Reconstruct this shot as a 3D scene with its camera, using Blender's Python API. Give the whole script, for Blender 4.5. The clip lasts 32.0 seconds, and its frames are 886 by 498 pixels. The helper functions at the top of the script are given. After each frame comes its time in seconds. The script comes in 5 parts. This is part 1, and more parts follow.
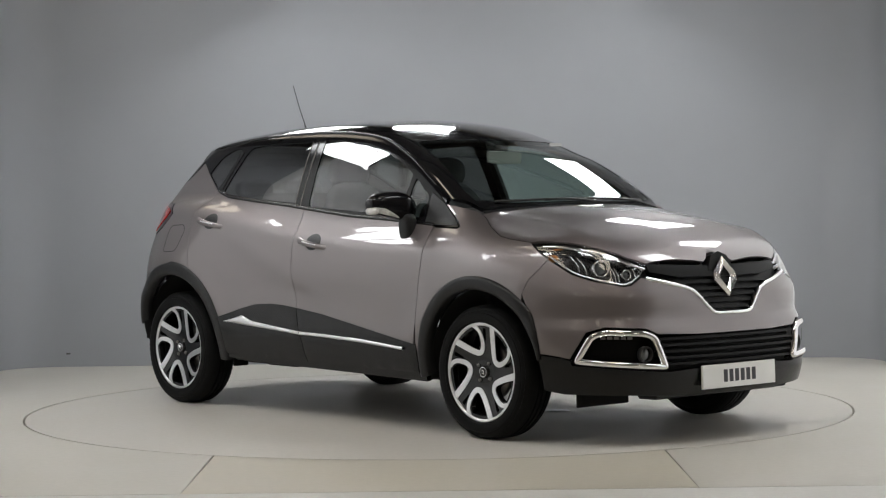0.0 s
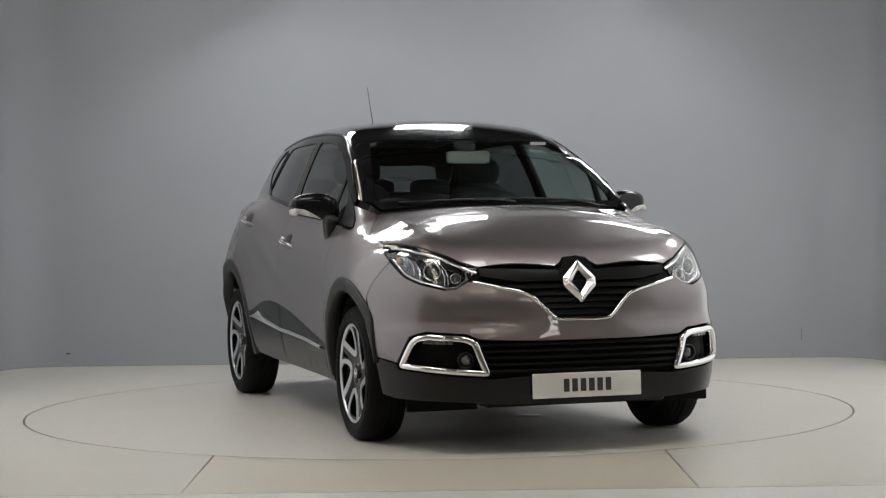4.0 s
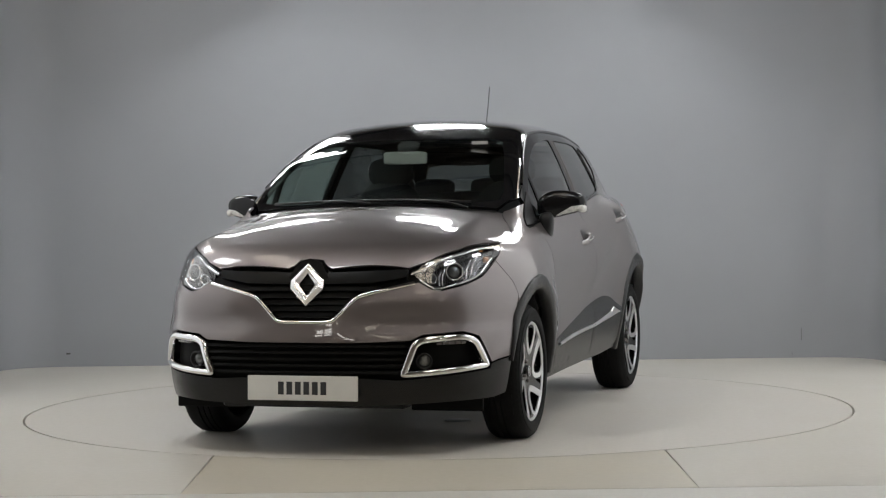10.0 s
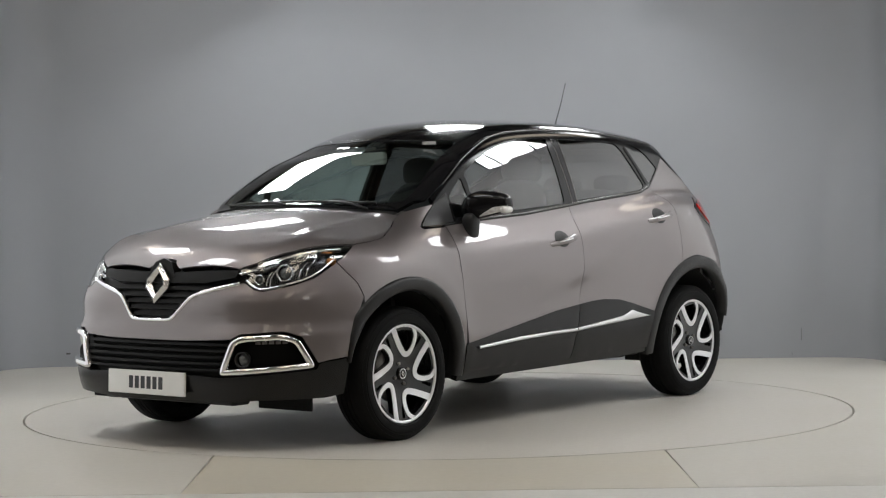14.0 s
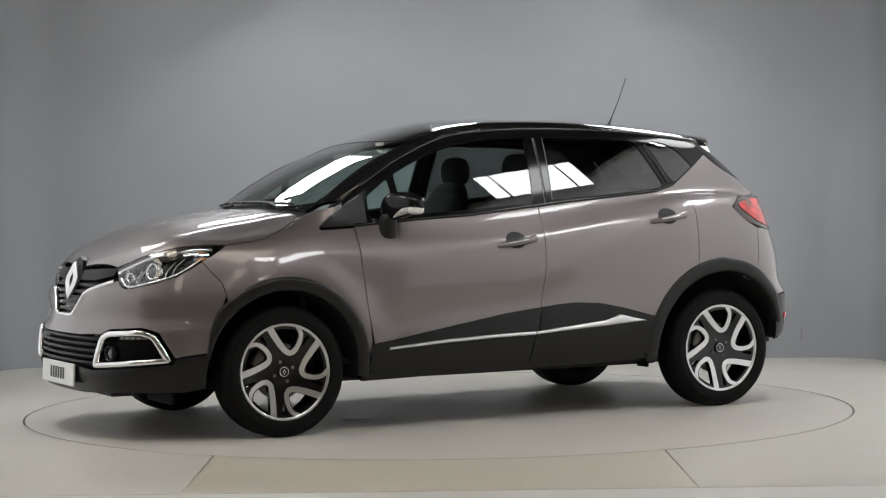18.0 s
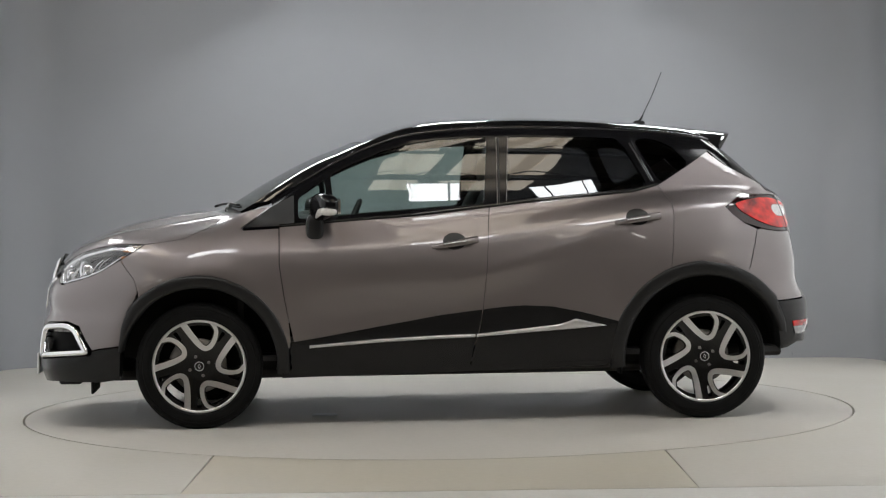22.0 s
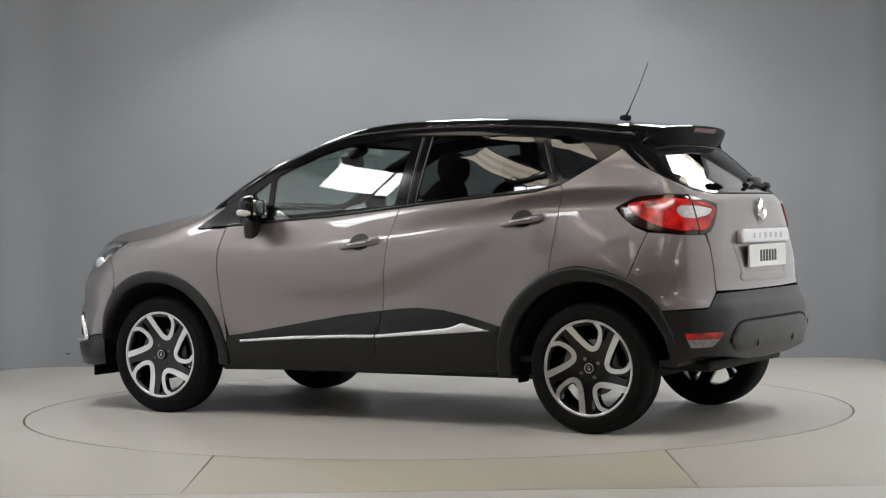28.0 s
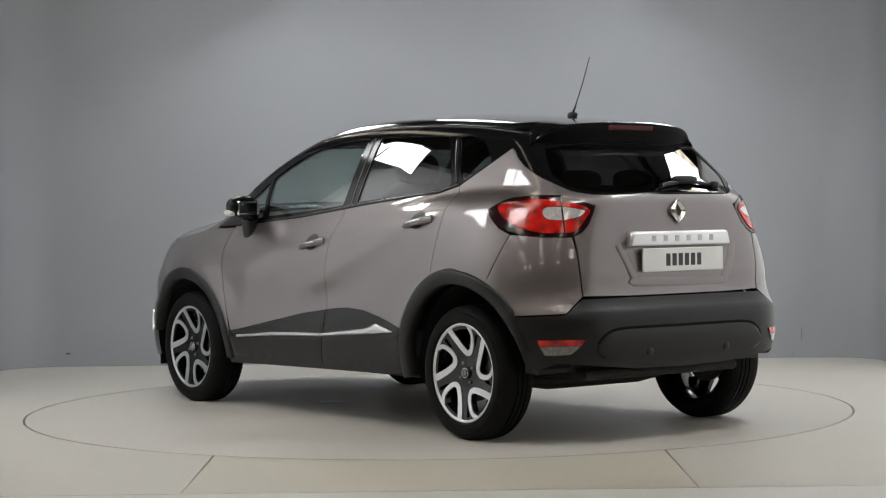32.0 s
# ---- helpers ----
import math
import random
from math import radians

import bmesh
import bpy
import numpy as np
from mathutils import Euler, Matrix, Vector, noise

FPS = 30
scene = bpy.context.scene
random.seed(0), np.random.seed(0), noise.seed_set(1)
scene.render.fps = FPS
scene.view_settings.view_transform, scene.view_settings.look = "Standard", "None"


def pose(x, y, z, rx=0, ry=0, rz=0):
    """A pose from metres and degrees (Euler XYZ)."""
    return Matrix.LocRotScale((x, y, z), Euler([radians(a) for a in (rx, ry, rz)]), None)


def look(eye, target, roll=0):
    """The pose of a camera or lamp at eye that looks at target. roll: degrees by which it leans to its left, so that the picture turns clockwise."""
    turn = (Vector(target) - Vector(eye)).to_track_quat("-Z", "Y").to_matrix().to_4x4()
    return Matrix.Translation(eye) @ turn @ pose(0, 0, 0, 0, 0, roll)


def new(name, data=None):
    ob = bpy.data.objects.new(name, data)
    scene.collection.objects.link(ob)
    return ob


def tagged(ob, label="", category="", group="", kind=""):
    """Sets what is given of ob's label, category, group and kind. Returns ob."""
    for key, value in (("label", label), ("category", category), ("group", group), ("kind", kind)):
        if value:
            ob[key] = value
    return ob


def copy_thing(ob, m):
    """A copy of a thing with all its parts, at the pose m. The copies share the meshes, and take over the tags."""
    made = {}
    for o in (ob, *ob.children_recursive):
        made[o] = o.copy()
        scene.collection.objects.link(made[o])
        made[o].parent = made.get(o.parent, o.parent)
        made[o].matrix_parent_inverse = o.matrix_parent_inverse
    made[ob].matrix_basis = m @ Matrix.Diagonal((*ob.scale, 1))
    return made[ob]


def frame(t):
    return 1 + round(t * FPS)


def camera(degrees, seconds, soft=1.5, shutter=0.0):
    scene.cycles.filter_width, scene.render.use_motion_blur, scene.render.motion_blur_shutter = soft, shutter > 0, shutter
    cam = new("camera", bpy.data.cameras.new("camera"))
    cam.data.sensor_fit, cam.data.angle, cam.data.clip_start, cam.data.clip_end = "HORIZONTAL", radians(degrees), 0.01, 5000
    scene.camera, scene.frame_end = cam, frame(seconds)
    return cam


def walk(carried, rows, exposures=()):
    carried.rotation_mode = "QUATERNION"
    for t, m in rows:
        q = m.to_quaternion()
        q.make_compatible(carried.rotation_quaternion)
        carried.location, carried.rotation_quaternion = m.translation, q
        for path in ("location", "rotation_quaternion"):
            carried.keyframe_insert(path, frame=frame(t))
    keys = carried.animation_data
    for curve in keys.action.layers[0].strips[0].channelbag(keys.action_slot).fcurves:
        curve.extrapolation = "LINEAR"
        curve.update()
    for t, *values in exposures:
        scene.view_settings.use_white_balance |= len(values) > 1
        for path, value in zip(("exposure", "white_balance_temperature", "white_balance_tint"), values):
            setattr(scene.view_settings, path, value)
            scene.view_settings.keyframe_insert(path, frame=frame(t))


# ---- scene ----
# The camera stands still; the car turns on its turntable.
cam = camera(25.93, 32.0, soft=1.2)
EYE = (0.0, -10.687, 1.098)
AIM = (0.034, 0.0, 0.879)
walk(cam, [(0.0, look(EYE, AIM, -0.71)), (32.0, look(EYE, AIM, -0.71))], exposures=[(0.0, 0.0), (32.0, 0.0)])

# ---------- world and light ----------
world = bpy.data.worlds.new("world")
scene.world = world
world.use_nodes = True
world.node_tree.nodes["Background"].inputs[0].default_value = (0.55, 0.58, 0.62, 1)
world.node_tree.nodes["Background"].inputs[1].default_value = 0.02

SOFTBOX_STRENGTH = 14.2
TILT = -38.0


# ---------- materials ----------
def material(name, color, rough=0.5, metal=0.0, coat=0.0, coat_rough=0.03, grain=0.0, grain_scale=200.0, stain=0.0, stain_scale=3.0,
             bump=0.0, bump_scale=200.0, flake=0.0, rough_var=0.0, spec=0.5, glow=0.0, glow_color=None, coat_ior=1.5):
    m = bpy.data.materials.new(name)
    m.use_nodes = True
    nt = m.node_tree
    n, l = nt.nodes, nt.links
    b = n["Principled BSDF"]
    b.inputs["Base Color"].default_value = (*color, 1)
    b.inputs["Roughness"].default_value = rough
    b.inputs["Metallic"].default_value = metal
    b.inputs["Coat Weight"].default_value = coat
    b.inputs["Coat Roughness"].default_value = coat_rough
    b.inputs["Coat IOR"].default_value = coat_ior
    b.inputs["Specular IOR Level"].default_value = spec
    if glow:
        b.inputs["Emission Color"].default_value = (*(glow_color or color), 1)
        b.inputs["Emission Strength"].default_value = glow
    co = n.new("ShaderNodeTexCoord")
    last = None
    for amount, scale, detail in ((stain, stain_scale, 6.0), (grain, grain_scale, 3.0)):
        if amount:
            t = n.new("ShaderNodeTexNoise")
            t.inputs["Scale"].default_value = scale
            t.inputs["Detail"].default_value = detail
            l.new(co.outputs["Object"], t.inputs["Vector"])
            r = n.new("ShaderNodeMapRange")
            r.inputs["From Min"].default_value, r.inputs["From Max"].default_value = 0.3, 0.7
            r.inputs["To Min"].default_value, r.inputs["To Max"].default_value = 1 - amount, 1 + amount
            l.new(t.outputs["Fac"], r.inputs["Value"])
            mix = n.new("ShaderNodeMix")
            mix.data_type, mix.blend_type = "RGBA", "MULTIPLY"
            mix.inputs[0].default_value = 1
            mix.inputs[6].default_value = (*color, 1)
            if last:
                l.new(last, mix.inputs[6])
            l.new(r.outputs[0], mix.inputs[7])
            last = mix.outputs[2]
            if rough_var and amount == stain:
                q = n.new("ShaderNodeMapRange")
                q.inputs["From Min"].default_value, q.inputs["From Max"].default_value = 0.3, 0.7
                q.inputs["To Min"].default_value, q.inputs["To Max"].default_value = rough - rough_var, rough + rough_var
                l.new(t.outputs["Fac"], q.inputs["Value"])
                l.new(q.outputs[0], b.inputs["Roughness"])
    if last:
        l.new(last, b.inputs["Base Color"])
    if flake:
        v = n.new("ShaderNodeTexVoronoi")
        v.inputs["Scale"].default_value = 900.0
        l.new(co.outputs["Object"], v.inputs["Vector"])
        geo = n.new("ShaderNodeNewGeometry")
        vm = n.new("ShaderNodeVectorMath")
        vm.operation = "MULTIPLY_ADD"
        l.new(v.outputs["Color"], vm.inputs[0])
        vm.inputs[1].default_value = (flake, flake, flake)
        sub = n.new("ShaderNodeVectorMath")
        sub.operation = "SUBTRACT"
        l.new(geo.outputs["Normal"], sub.inputs[0])
        sub.inputs[1].default_value = (flake / 2, flake / 2, flake / 2)
        l.new(sub.outputs[0], vm.inputs[2])
        no = n.new("ShaderNodeVectorMath")
        no.operation = "NORMALIZE"
        l.new(vm.outputs[0], no.inputs[0])
        l.new(no.outputs[0], b.inputs["Normal"])
    if bump:
        t = n.new("ShaderNodeTexNoise")
        t.inputs["Scale"].default_value = bump_scale
        t.inputs["Detail"].default_value = 4.0
        l.new(co.outputs["Object"], t.inputs["Vector"])
        bp = n.new("ShaderNodeBump")
        bp.inputs["Strength"].default_value = bump
        bp.inputs["Distance"].default_value = 0.002
        l.new(t.outputs["Fac"], bp.inputs["Height"])
        l.new(bp.outputs[0], b.inputs["Normal"])
    return m


def glass_material(name, tint, rough=0.0):
    """A thin pane: tinted see-through with a mirror's gloss at grazing angles."""
    m = bpy.data.materials.new(name)
    m.use_nodes = True
    n, l = m.node_tree.nodes, m.node_tree.links
    n.remove(n["Principled BSDF"])
    out = n["Material Output"]
    tr = n.new("ShaderNodeBsdfTransparent")
    tr.inputs[0].default_value = (*tint, 1)
    gl = n.new("ShaderNodeBsdfGlossy")
    gl.inputs["Roughness"].default_value = rough
    lw = n.new("ShaderNodeLayerWeight")
    lw.inputs[0].default_value = 0.5
    pw = n.new("ShaderNodeMath")
    pw.operation = "POWER"
    l.new(lw.outputs["Facing"], pw.inputs[0])
    pw.inputs[1].default_value = 3.0
    fr = n.new("ShaderNodeMapRange")
    fr.inputs["To Min"].default_value, fr.inputs["To Max"].default_value = 0.085, 0.95
    l.new(pw.outputs[0], fr.inputs["Value"])
    mix = n.new("ShaderNodeMixShader")
    l.new(fr.outputs[0], mix.inputs[0])
    l.new(tr.outputs[0], mix.inputs[1])
    l.new(gl.outputs[0], mix.inputs[2])
    l.new(mix.outputs[0], out.inputs[0])
    return m


PAINT = material("metallic_taupe_paint", (0.195, 0.173, 0.172), rough=0.43, metal=0.82, coat=1.0, coat_rough=0.012, flake=0.10)
BLACK = material("gloss_black_paint", (0.006, 0.006, 0.007), rough=0.12, coat=1.0, coat_rough=0.01)
PLASTIC = material("grained_black_plastic", (0.010, 0.010, 0.0105), rough=0.36, spec=0.32, bump=0.25, bump_scale=600, stain=0.12, stain_scale=6)
RUBBER = material("black_rubber", (0.0055, 0.0055, 0.0055), rough=0.65, spec=0.12, stain=0.25, stain_scale=12, bump=0.2, bump_scale=300)
CHROME = material("chrome", (0.82, 0.82, 0.83), rough=0.07, metal=1.0)
SATIN = material("machined_silver", (0.68, 0.68, 0.69), rough=0.28, metal=0.9, grain=0.05, grain_scale=300)
ALLOY_BLACK = material("gloss_black_alloy", (0.004, 0.004, 0.0045), rough=0.16, spec=0.45)
STEEL = material("cast_steel", (0.20, 0.19, 0.18), rough=0.5, metal=0.8, stain=0.3, stain_scale=20)
DARK = material("dark_void", (0.008, 0.008, 0.008), rough=0.9)
CABIN = material("charcoal_cabin_trim", (0.034, 0.034, 0.036), rough=0.7, bump=0.08, bump_scale=250, stain=0.1, stain_scale=8)
SEAT = material("black_seat_cloth", (0.026, 0.026, 0.028), rough=0.85, bump=0.1, bump_scale=300, grain=0.06, grain_scale=200)
GLASS = glass_material("clear_green_tinted_glass", (0.65, 0.75, 0.72))
TINT = glass_material("privacy_tinted_glass", (0.20, 0.205, 0.21))
LENS = glass_material("clear_lens", (0.93, 0.94, 0.95))
RED = material("red_lens", (0.46, 0.011, 0.008), rough=0.14, coat=0.3, stain=0.75, stain_scale=16)
REDDARK = material("dark_red_lens", (0.016, 0.002, 0.003), rough=0.12, coat=0.4)
REVERSE = material("dark_clear_lens", (0.20, 0.19, 0.19), rough=0.18, coat=0.8, stain=0.3, stain_scale=70)
UNDERLIP = material("matt_black_moulding", (0.007, 0.007, 0.007), rough=0.5, spec=0.05)
ENGRAVED = material("dull_silver_print", (0.46, 0.46, 0.46), rough=0.45, metal=0.3)
BRAKE = material("dull_dark_red_lens", (0.085, 0.014, 0.016), rough=0.35, spec=0.3)
WHITE = material("white_plate", (0.74, 0.74, 0.72), rough=0.35, stain=0.03, stain_scale=10)
INK = material("black_print", (0.03, 0.03, 0.035), rough=0.5)
AMBER = material("amber_lens", (0.55, 0.18, 0.03), rough=0.15, coat=1.0)
LAMPGREY = material("faceted_reflector", (0.075, 0.075, 0.08), rough=0.16, metal=0.95, grain=0.5, grain_scale=45, bump=1.0, bump_scale=45)
WALL = material("grey_painted_board", (0.335, 0.35, 0.375), rough=0.6, stain=0.03, stain_scale=1.2, bump=0.05, bump_scale=60)
FLOOR = material("pale_grey_floor_paint", (0.57, 0.546, 0.496), rough=0.38, stain=0.04, stain_scale=1.5, grain=0.03, grain_scale=30, rough_var=0.08)
GAPBLACK = material("dark_joint", (0.03, 0.03, 0.03), rough=0.8)
SHED = material("cream_cladding", (0.46, 0.42, 0.37), rough=0.6, stain=0.12, stain_scale=1.0)
BEAM = material("dark_steel_beam", (0.03, 0.03, 0.035), rough=0.5, stain=0.2)
ROOFSHEET = material("grey_roof_sheet", (0.22, 0.21, 0.20), rough=0.7, stain=0.15, stain_scale=0.8)
BOARD = material("pale_beige_floor_board", (0.56, 0.522, 0.44), rough=0.36, stain=0.05, stain_scale=2.0, grain=0.03, grain_scale=30, rough_var=0.06)
APRON = material("pale_concrete", (0.62, 0.61, 0.58), rough=0.45, stain=0.06, stain_scale=1.2, grain=0.04, grain_scale=40)
CONCRETE = material("worn_grey_concrete", (0.24, 0.235, 0.225), rough=0.6, stain=0.15, stain_scale=0.7, grain=0.08, grain_scale=30)
TABLE = material("pale_grey_platform", (0.588, 0.56, 0.515), rough=0.36, stain=0.04, stain_scale=1.3, grain=0.03, grain_scale=30, rough_var=0.07)
# glow added to the white side walls to brighten the car's flanks
GLOW_RIGHT = material("side_wall_glow_right", (0.8, 0.8, 0.8), rough=0.8, glow=0.5, glow_color=(0.97, 0.99, 1.0))
GLOW_LEFT = material("side_wall_glow_left", (0.65, 0.65, 0.65), rough=0.8, glow=0.5, glow_color=(0.97, 0.99, 1.0))
SIDEWALL = material("white_board", (0.72, 0.72, 0.71), rough=0.7, stain=0.03, stain_scale=1.5)
SCUFF = material("dark_scuff", (0.12, 0.12, 0.12), rough=0.8)
SKYLIGHT = material("cream_translucent_sheet", (0.6, 0.5, 0.36), rough=0.6, glow=2.4, glow_color=(1.0, 0.86, 0.68))
GRILLE = material("satin_black_grille", (0.008, 0.008, 0.008), rough=0.30, spec=0.12)
SMOOTH = material("smooth_black_plastic", (0.007, 0.007, 0.0075), rough=0.26, spec=0.30, stain=0.1, stain_scale=6, bump=0.08, bump_scale=500)
TRIMGLOSS = material("gloss_black_trim", (0.010, 0.010, 0.011), rough=0.16, spec=0.7)
REPEATER = material("frosted_clear_lens", (0.58, 0.57, 0.55), rough=0.28, stain=0.25, stain_scale=60, coat=0.6)
PILLAR = material("gloss_black_film", (0.006, 0.006, 0.007), rough=0.10, spec=0.28)
BRIGHT = material("bright_badge_chrome", (0.84, 0.84, 0.84), rough=0.2, metal=0.95)
SKYLIGHT_PALE = material("pale_translucent_sheet", (0.6, 0.5, 0.36), rough=0.6, glow=3.6, glow_color=(1.0, 0.90, 0.75))
PANE = material("daylit_pane", (0.8, 0.8, 0.8), rough=0.4, glow=9.0, glow_color=(1.0, 0.97, 0.92))
PROJECTOR = material("clear_projector_lens", (0.14, 0.15, 0.155), rough=0.05, metal=0.5, coat=1.0)
AMBERGLASS = material("amber_bulb_bowl", (0.62, 0.26, 0.08), rough=0.25, metal=0.4)
CLEARLENS = material("ribbed_clear_lens", (0.62, 0.60, 0.60), rough=0.15, metal=0.3, coat=1.0, stain=0.2, stain_scale=60)
UNDER = material("dusty_underbody", (0.018, 0.017, 0.016), rough=0.8, stain=0.4, stain_scale=9)
LINING = material("grey_headlining_cloth", (0.20, 0.20, 0.19), rough=0.9, bump=0.06, bump_scale=250)
MIRRORBACK = material("pale_grey_plastic", (0.36, 0.36, 0.34), rough=0.5)
LIGHT = material("light_diffuser", (0.9, 0.9, 0.9), glow=SOFTBOX_STRENGTH, glow_color=(0.97, 0.99, 1.0))


# ---------- mesh helpers ----------
def link(name, me, parent=None, label=""):
    ob = new(name, me)
    if parent:
        ob.parent = parent
    if label:
        ob["label"] = label
    return ob


def part(name, bm, mat, parent=None, label="", smooth=None):
    """Links a bmesh as one mesh object. smooth: the angle in degrees under which edges are shaded smooth."""
    me = bpy.data.meshes.new(name)
    if smooth is not None:
        for f in bm.faces:
            f.smooth = True
        for e in bm.edges:
            if len(e.link_faces) == 2 and e.calc_face_angle(0) > radians(smooth):
                e.smooth = False
    bm.to_mesh(me)
    bm.free()
    me.materials.append(mat)
    return link(name, me, parent, label)


def box(bm, x0, x1, y0, y1, z0, z1, bevel=0.0, seg=2):
    vs = [bm.verts.new((x, y, z)) for x in (x0, x1) for y in (y0, y1) for z in (z0, z1)]
    fs = [bm.faces.new([vs[i] for i in q]) for q in ((0, 1, 3, 2), (4, 6, 7, 5), (0, 4, 5, 1), (2, 3, 7, 6), (0, 2, 6, 4), (1, 5, 7, 3))]
    if bevel:
        bmesh.ops.bevel(bm, geom=list({e for f in fs for e in f.edges}), offset=bevel, segments=seg, affect="EDGES", profile=0.5)
    return bm


def lathe(bm, profile, n=48, m=Matrix(), closed=False, a0=0.0, a1=360.0):
    """Turns a profile of (radius, height) about the y axis."""
    full = abs(a1 - a0) > 359
    k = n if full else n + 1
    rings = []
    for i in range(k):
        a = radians(a0 + (a1 - a0) * i / n)
        rings.append([bm.verts.new(m @ Vector((r * math.cos(a), h, r * math.sin(a)))) for r, h in profile])
    for i in range(n):
        p, q = rings[i], rings[(i + 1) % k]
        for j in range(len(profile) - (0 if closed else 1)):
            j2 = (j + 1) % len(profile)
            bm.faces.new((p[j], p[j2], q[j2], q[j]))
    return bm


def tube(bm, pts, r, n=10, taper=None):
    """A round bar along points."""
    pts = [Vector(p) for p in pts]
    rings = []
    for i, p in enumerate(pts):
        d = (pts[min(i + 1, len(pts) - 1)] - pts[max(i - 1, 0)]).normalized()
        u = d.orthogonal().normalized() if i == 0 else (u - d * u.dot(d)).normalized()
        v = d.cross(u)
        rr = r if taper is None else r + (taper - r) * i / (len(pts) - 1)
        rings.append([bm.verts.new(p + (u * math.cos(2 * math.pi * k / n) + v * math.sin(2 * math.pi * k / n)) * rr) for k in range(n)])
    for a, b in zip(rings, rings[1:]):
        for k in range(n):
            bm.faces.new((a[k], a[(k + 1) % n], b[(k + 1) % n], b[k]))
    bm.faces.new(rings[0][::-1])
    bm.faces.new(rings[-1])
    return bm


def blob(bm, cx, cy, cz, sx, sy, sz, p=2.5, nu=24, nv=14, shape=None):
    """A rounded block: a superellipsoid with half sizes sx, sy, sz. shape(v) may bend each point."""
    def sp(a, e):
        return math.copysign(abs(a) ** e, a)
    e = 2.0 / p
    rows = []
    for j in range(nv + 1):
        b = -math.pi / 2 + math.pi * j / nv
        row = []
        for i in range(nu):
            a = 2 * math.pi * i / nu
            v = Vector((sp(math.cos(b), e) * sp(math.cos(a), e), sp(math.cos(b), e) * sp(math.sin(a), e), sp(math.sin(b), e)))
            if shape:
                v = shape(v)
            row.append(bm.verts.new((cx + v.x * sx, cy + v.y * sy, cz + v.z * sz)))
        rows.append(row)
    for j in range(nv):
        for i in range(nu):
            i2 = (i + 1) % nu
            bm.faces.new((rows[j][i], rows[j][i2], rows[j + 1][i2], rows[j + 1][i]))
    bmesh.ops.remove_doubles(bm, verts=bm.verts, dist=1e-5)
    return bm


# ---------- the car's form: x forward, y to its left, z up ----------
def curve(*pts):
    """A smooth curve through (position, value) pairs."""
    xs, ys = np.array([p[0] for p in pts], float), np.array([p[1] for p in pts], float)
    h, d = np.diff(xs), np.diff(ys) / np.diff(xs)
    m = np.zeros(len(xs))
    m[1:-1] = (d[:-1] * h[1:] + d[1:] * h[:-1]) / (h[1:] + h[:-1])
    m[0], m[-1] = d[0], d[-1]

    def value(x):
        x = np.clip(x, xs[0], xs[-1])
        i = np.clip(np.searchsorted(xs, x) - 1, 0, len(h) - 1)
        t = (x - xs[i]) / h[i]
        return (ys[i] * (1 + 2 * t) * (1 - t) ** 2 + h[i] * m[i] * t * (1 - t) ** 2
                + ys[i + 1] * t * t * (3 - 2 * t) - h[i] * m[i + 1] * t * t * (1 - t))
    return value


def smax(a, b, k):
    h = np.maximum(k - np.abs(a - b), 0) / k
    return np.maximum(a, b) + h * h * k / 4


NOSE = curve((0.10, 2.06), (0.19, 2.13), (0.27, 2.165), (0.38, 2.178), (0.50, 2.168), (0.60, 2.145), (0.72, 2.115), (0.82, 2.075), (0.95, 2.0))
TAIL = curve((0.10, -1.75), (0.28, -1.84), (0.36, -1.925), (0.44, -1.945), (0.54, -1.952), (0.61, -1.942), (0.66, -1.908), (0.70, -1.892), (0.80, -1.886), (1.0, -1.86), (1.16, -1.83), (1.3, -1.75))
BONNET = curve((-1.9, 1.19), (-1.3, 1.20), (-0.9, 1.19), (-0.2, 1.14), (0.5, 1.12), (0.9, 1.125), (1.1, 1.133), (1.35, 1.108), (1.5, 1.086),
               (1.655, 1.053), (1.767, 1.019), (1.852, 0.983), (1.936, 0.944), (2.036, 0.888), (2.09, 0.843), (2.15, 0.78))
CROWN = curve((-1.9, 0.03), (-0.9, 0.03), (-0.2, 0.045), (0.3, 0.07), (0.75, 0.085), (1.06, 0.096), (1.2, 0.114), (1.35, 0.131), (1.56, 0.130), (1.75, 0.102), (1.9, 0.085), (2.1, 0.085))
SCREEN = curve((1.0, 1.36), (1.10, 1.20), (1.15, 1.13), (1.30, 0.885), (1.39, 0.705), (1.45, 0.57), (1.515, 0.415), (1.60, 0.20))
ROOF = curve((-1.9, 1.47), (-1.58, 1.512), (-1.33, 1.54), (-1.0, 1.572), (-0.7, 1.593), (-0.48, 1.60), (-0.23, 1.60), (0.08, 1.588),
             (0.24, 1.572), (0.40, 1.535), (0.6, 1.47))
HATCH = curve((1.0, -1.84), (1.10, -1.837), (1.16, -1.825), (1.20, -1.79), (1.30, -1.68), (1.45, -1.50), (1.60, -1.32))
WIDTH = curve((-2.0, 0.865), (-1.3, 0.882), (-0.75, 0.878), (0.0, 0.872), (0.75, 0.874), (1.3, 0.885), (1.7, 0.888), (2.2, 0.832))
SHOULDER = curve((-1.4, 1.12), (-1.11, 1.09), (-0.82, 1.05), (-0.53, 1.01), (-0.18, 0.96), (0.2, 0.925), (0.5, 0.905), (0.9, 0.90), (1.2, 0.90))


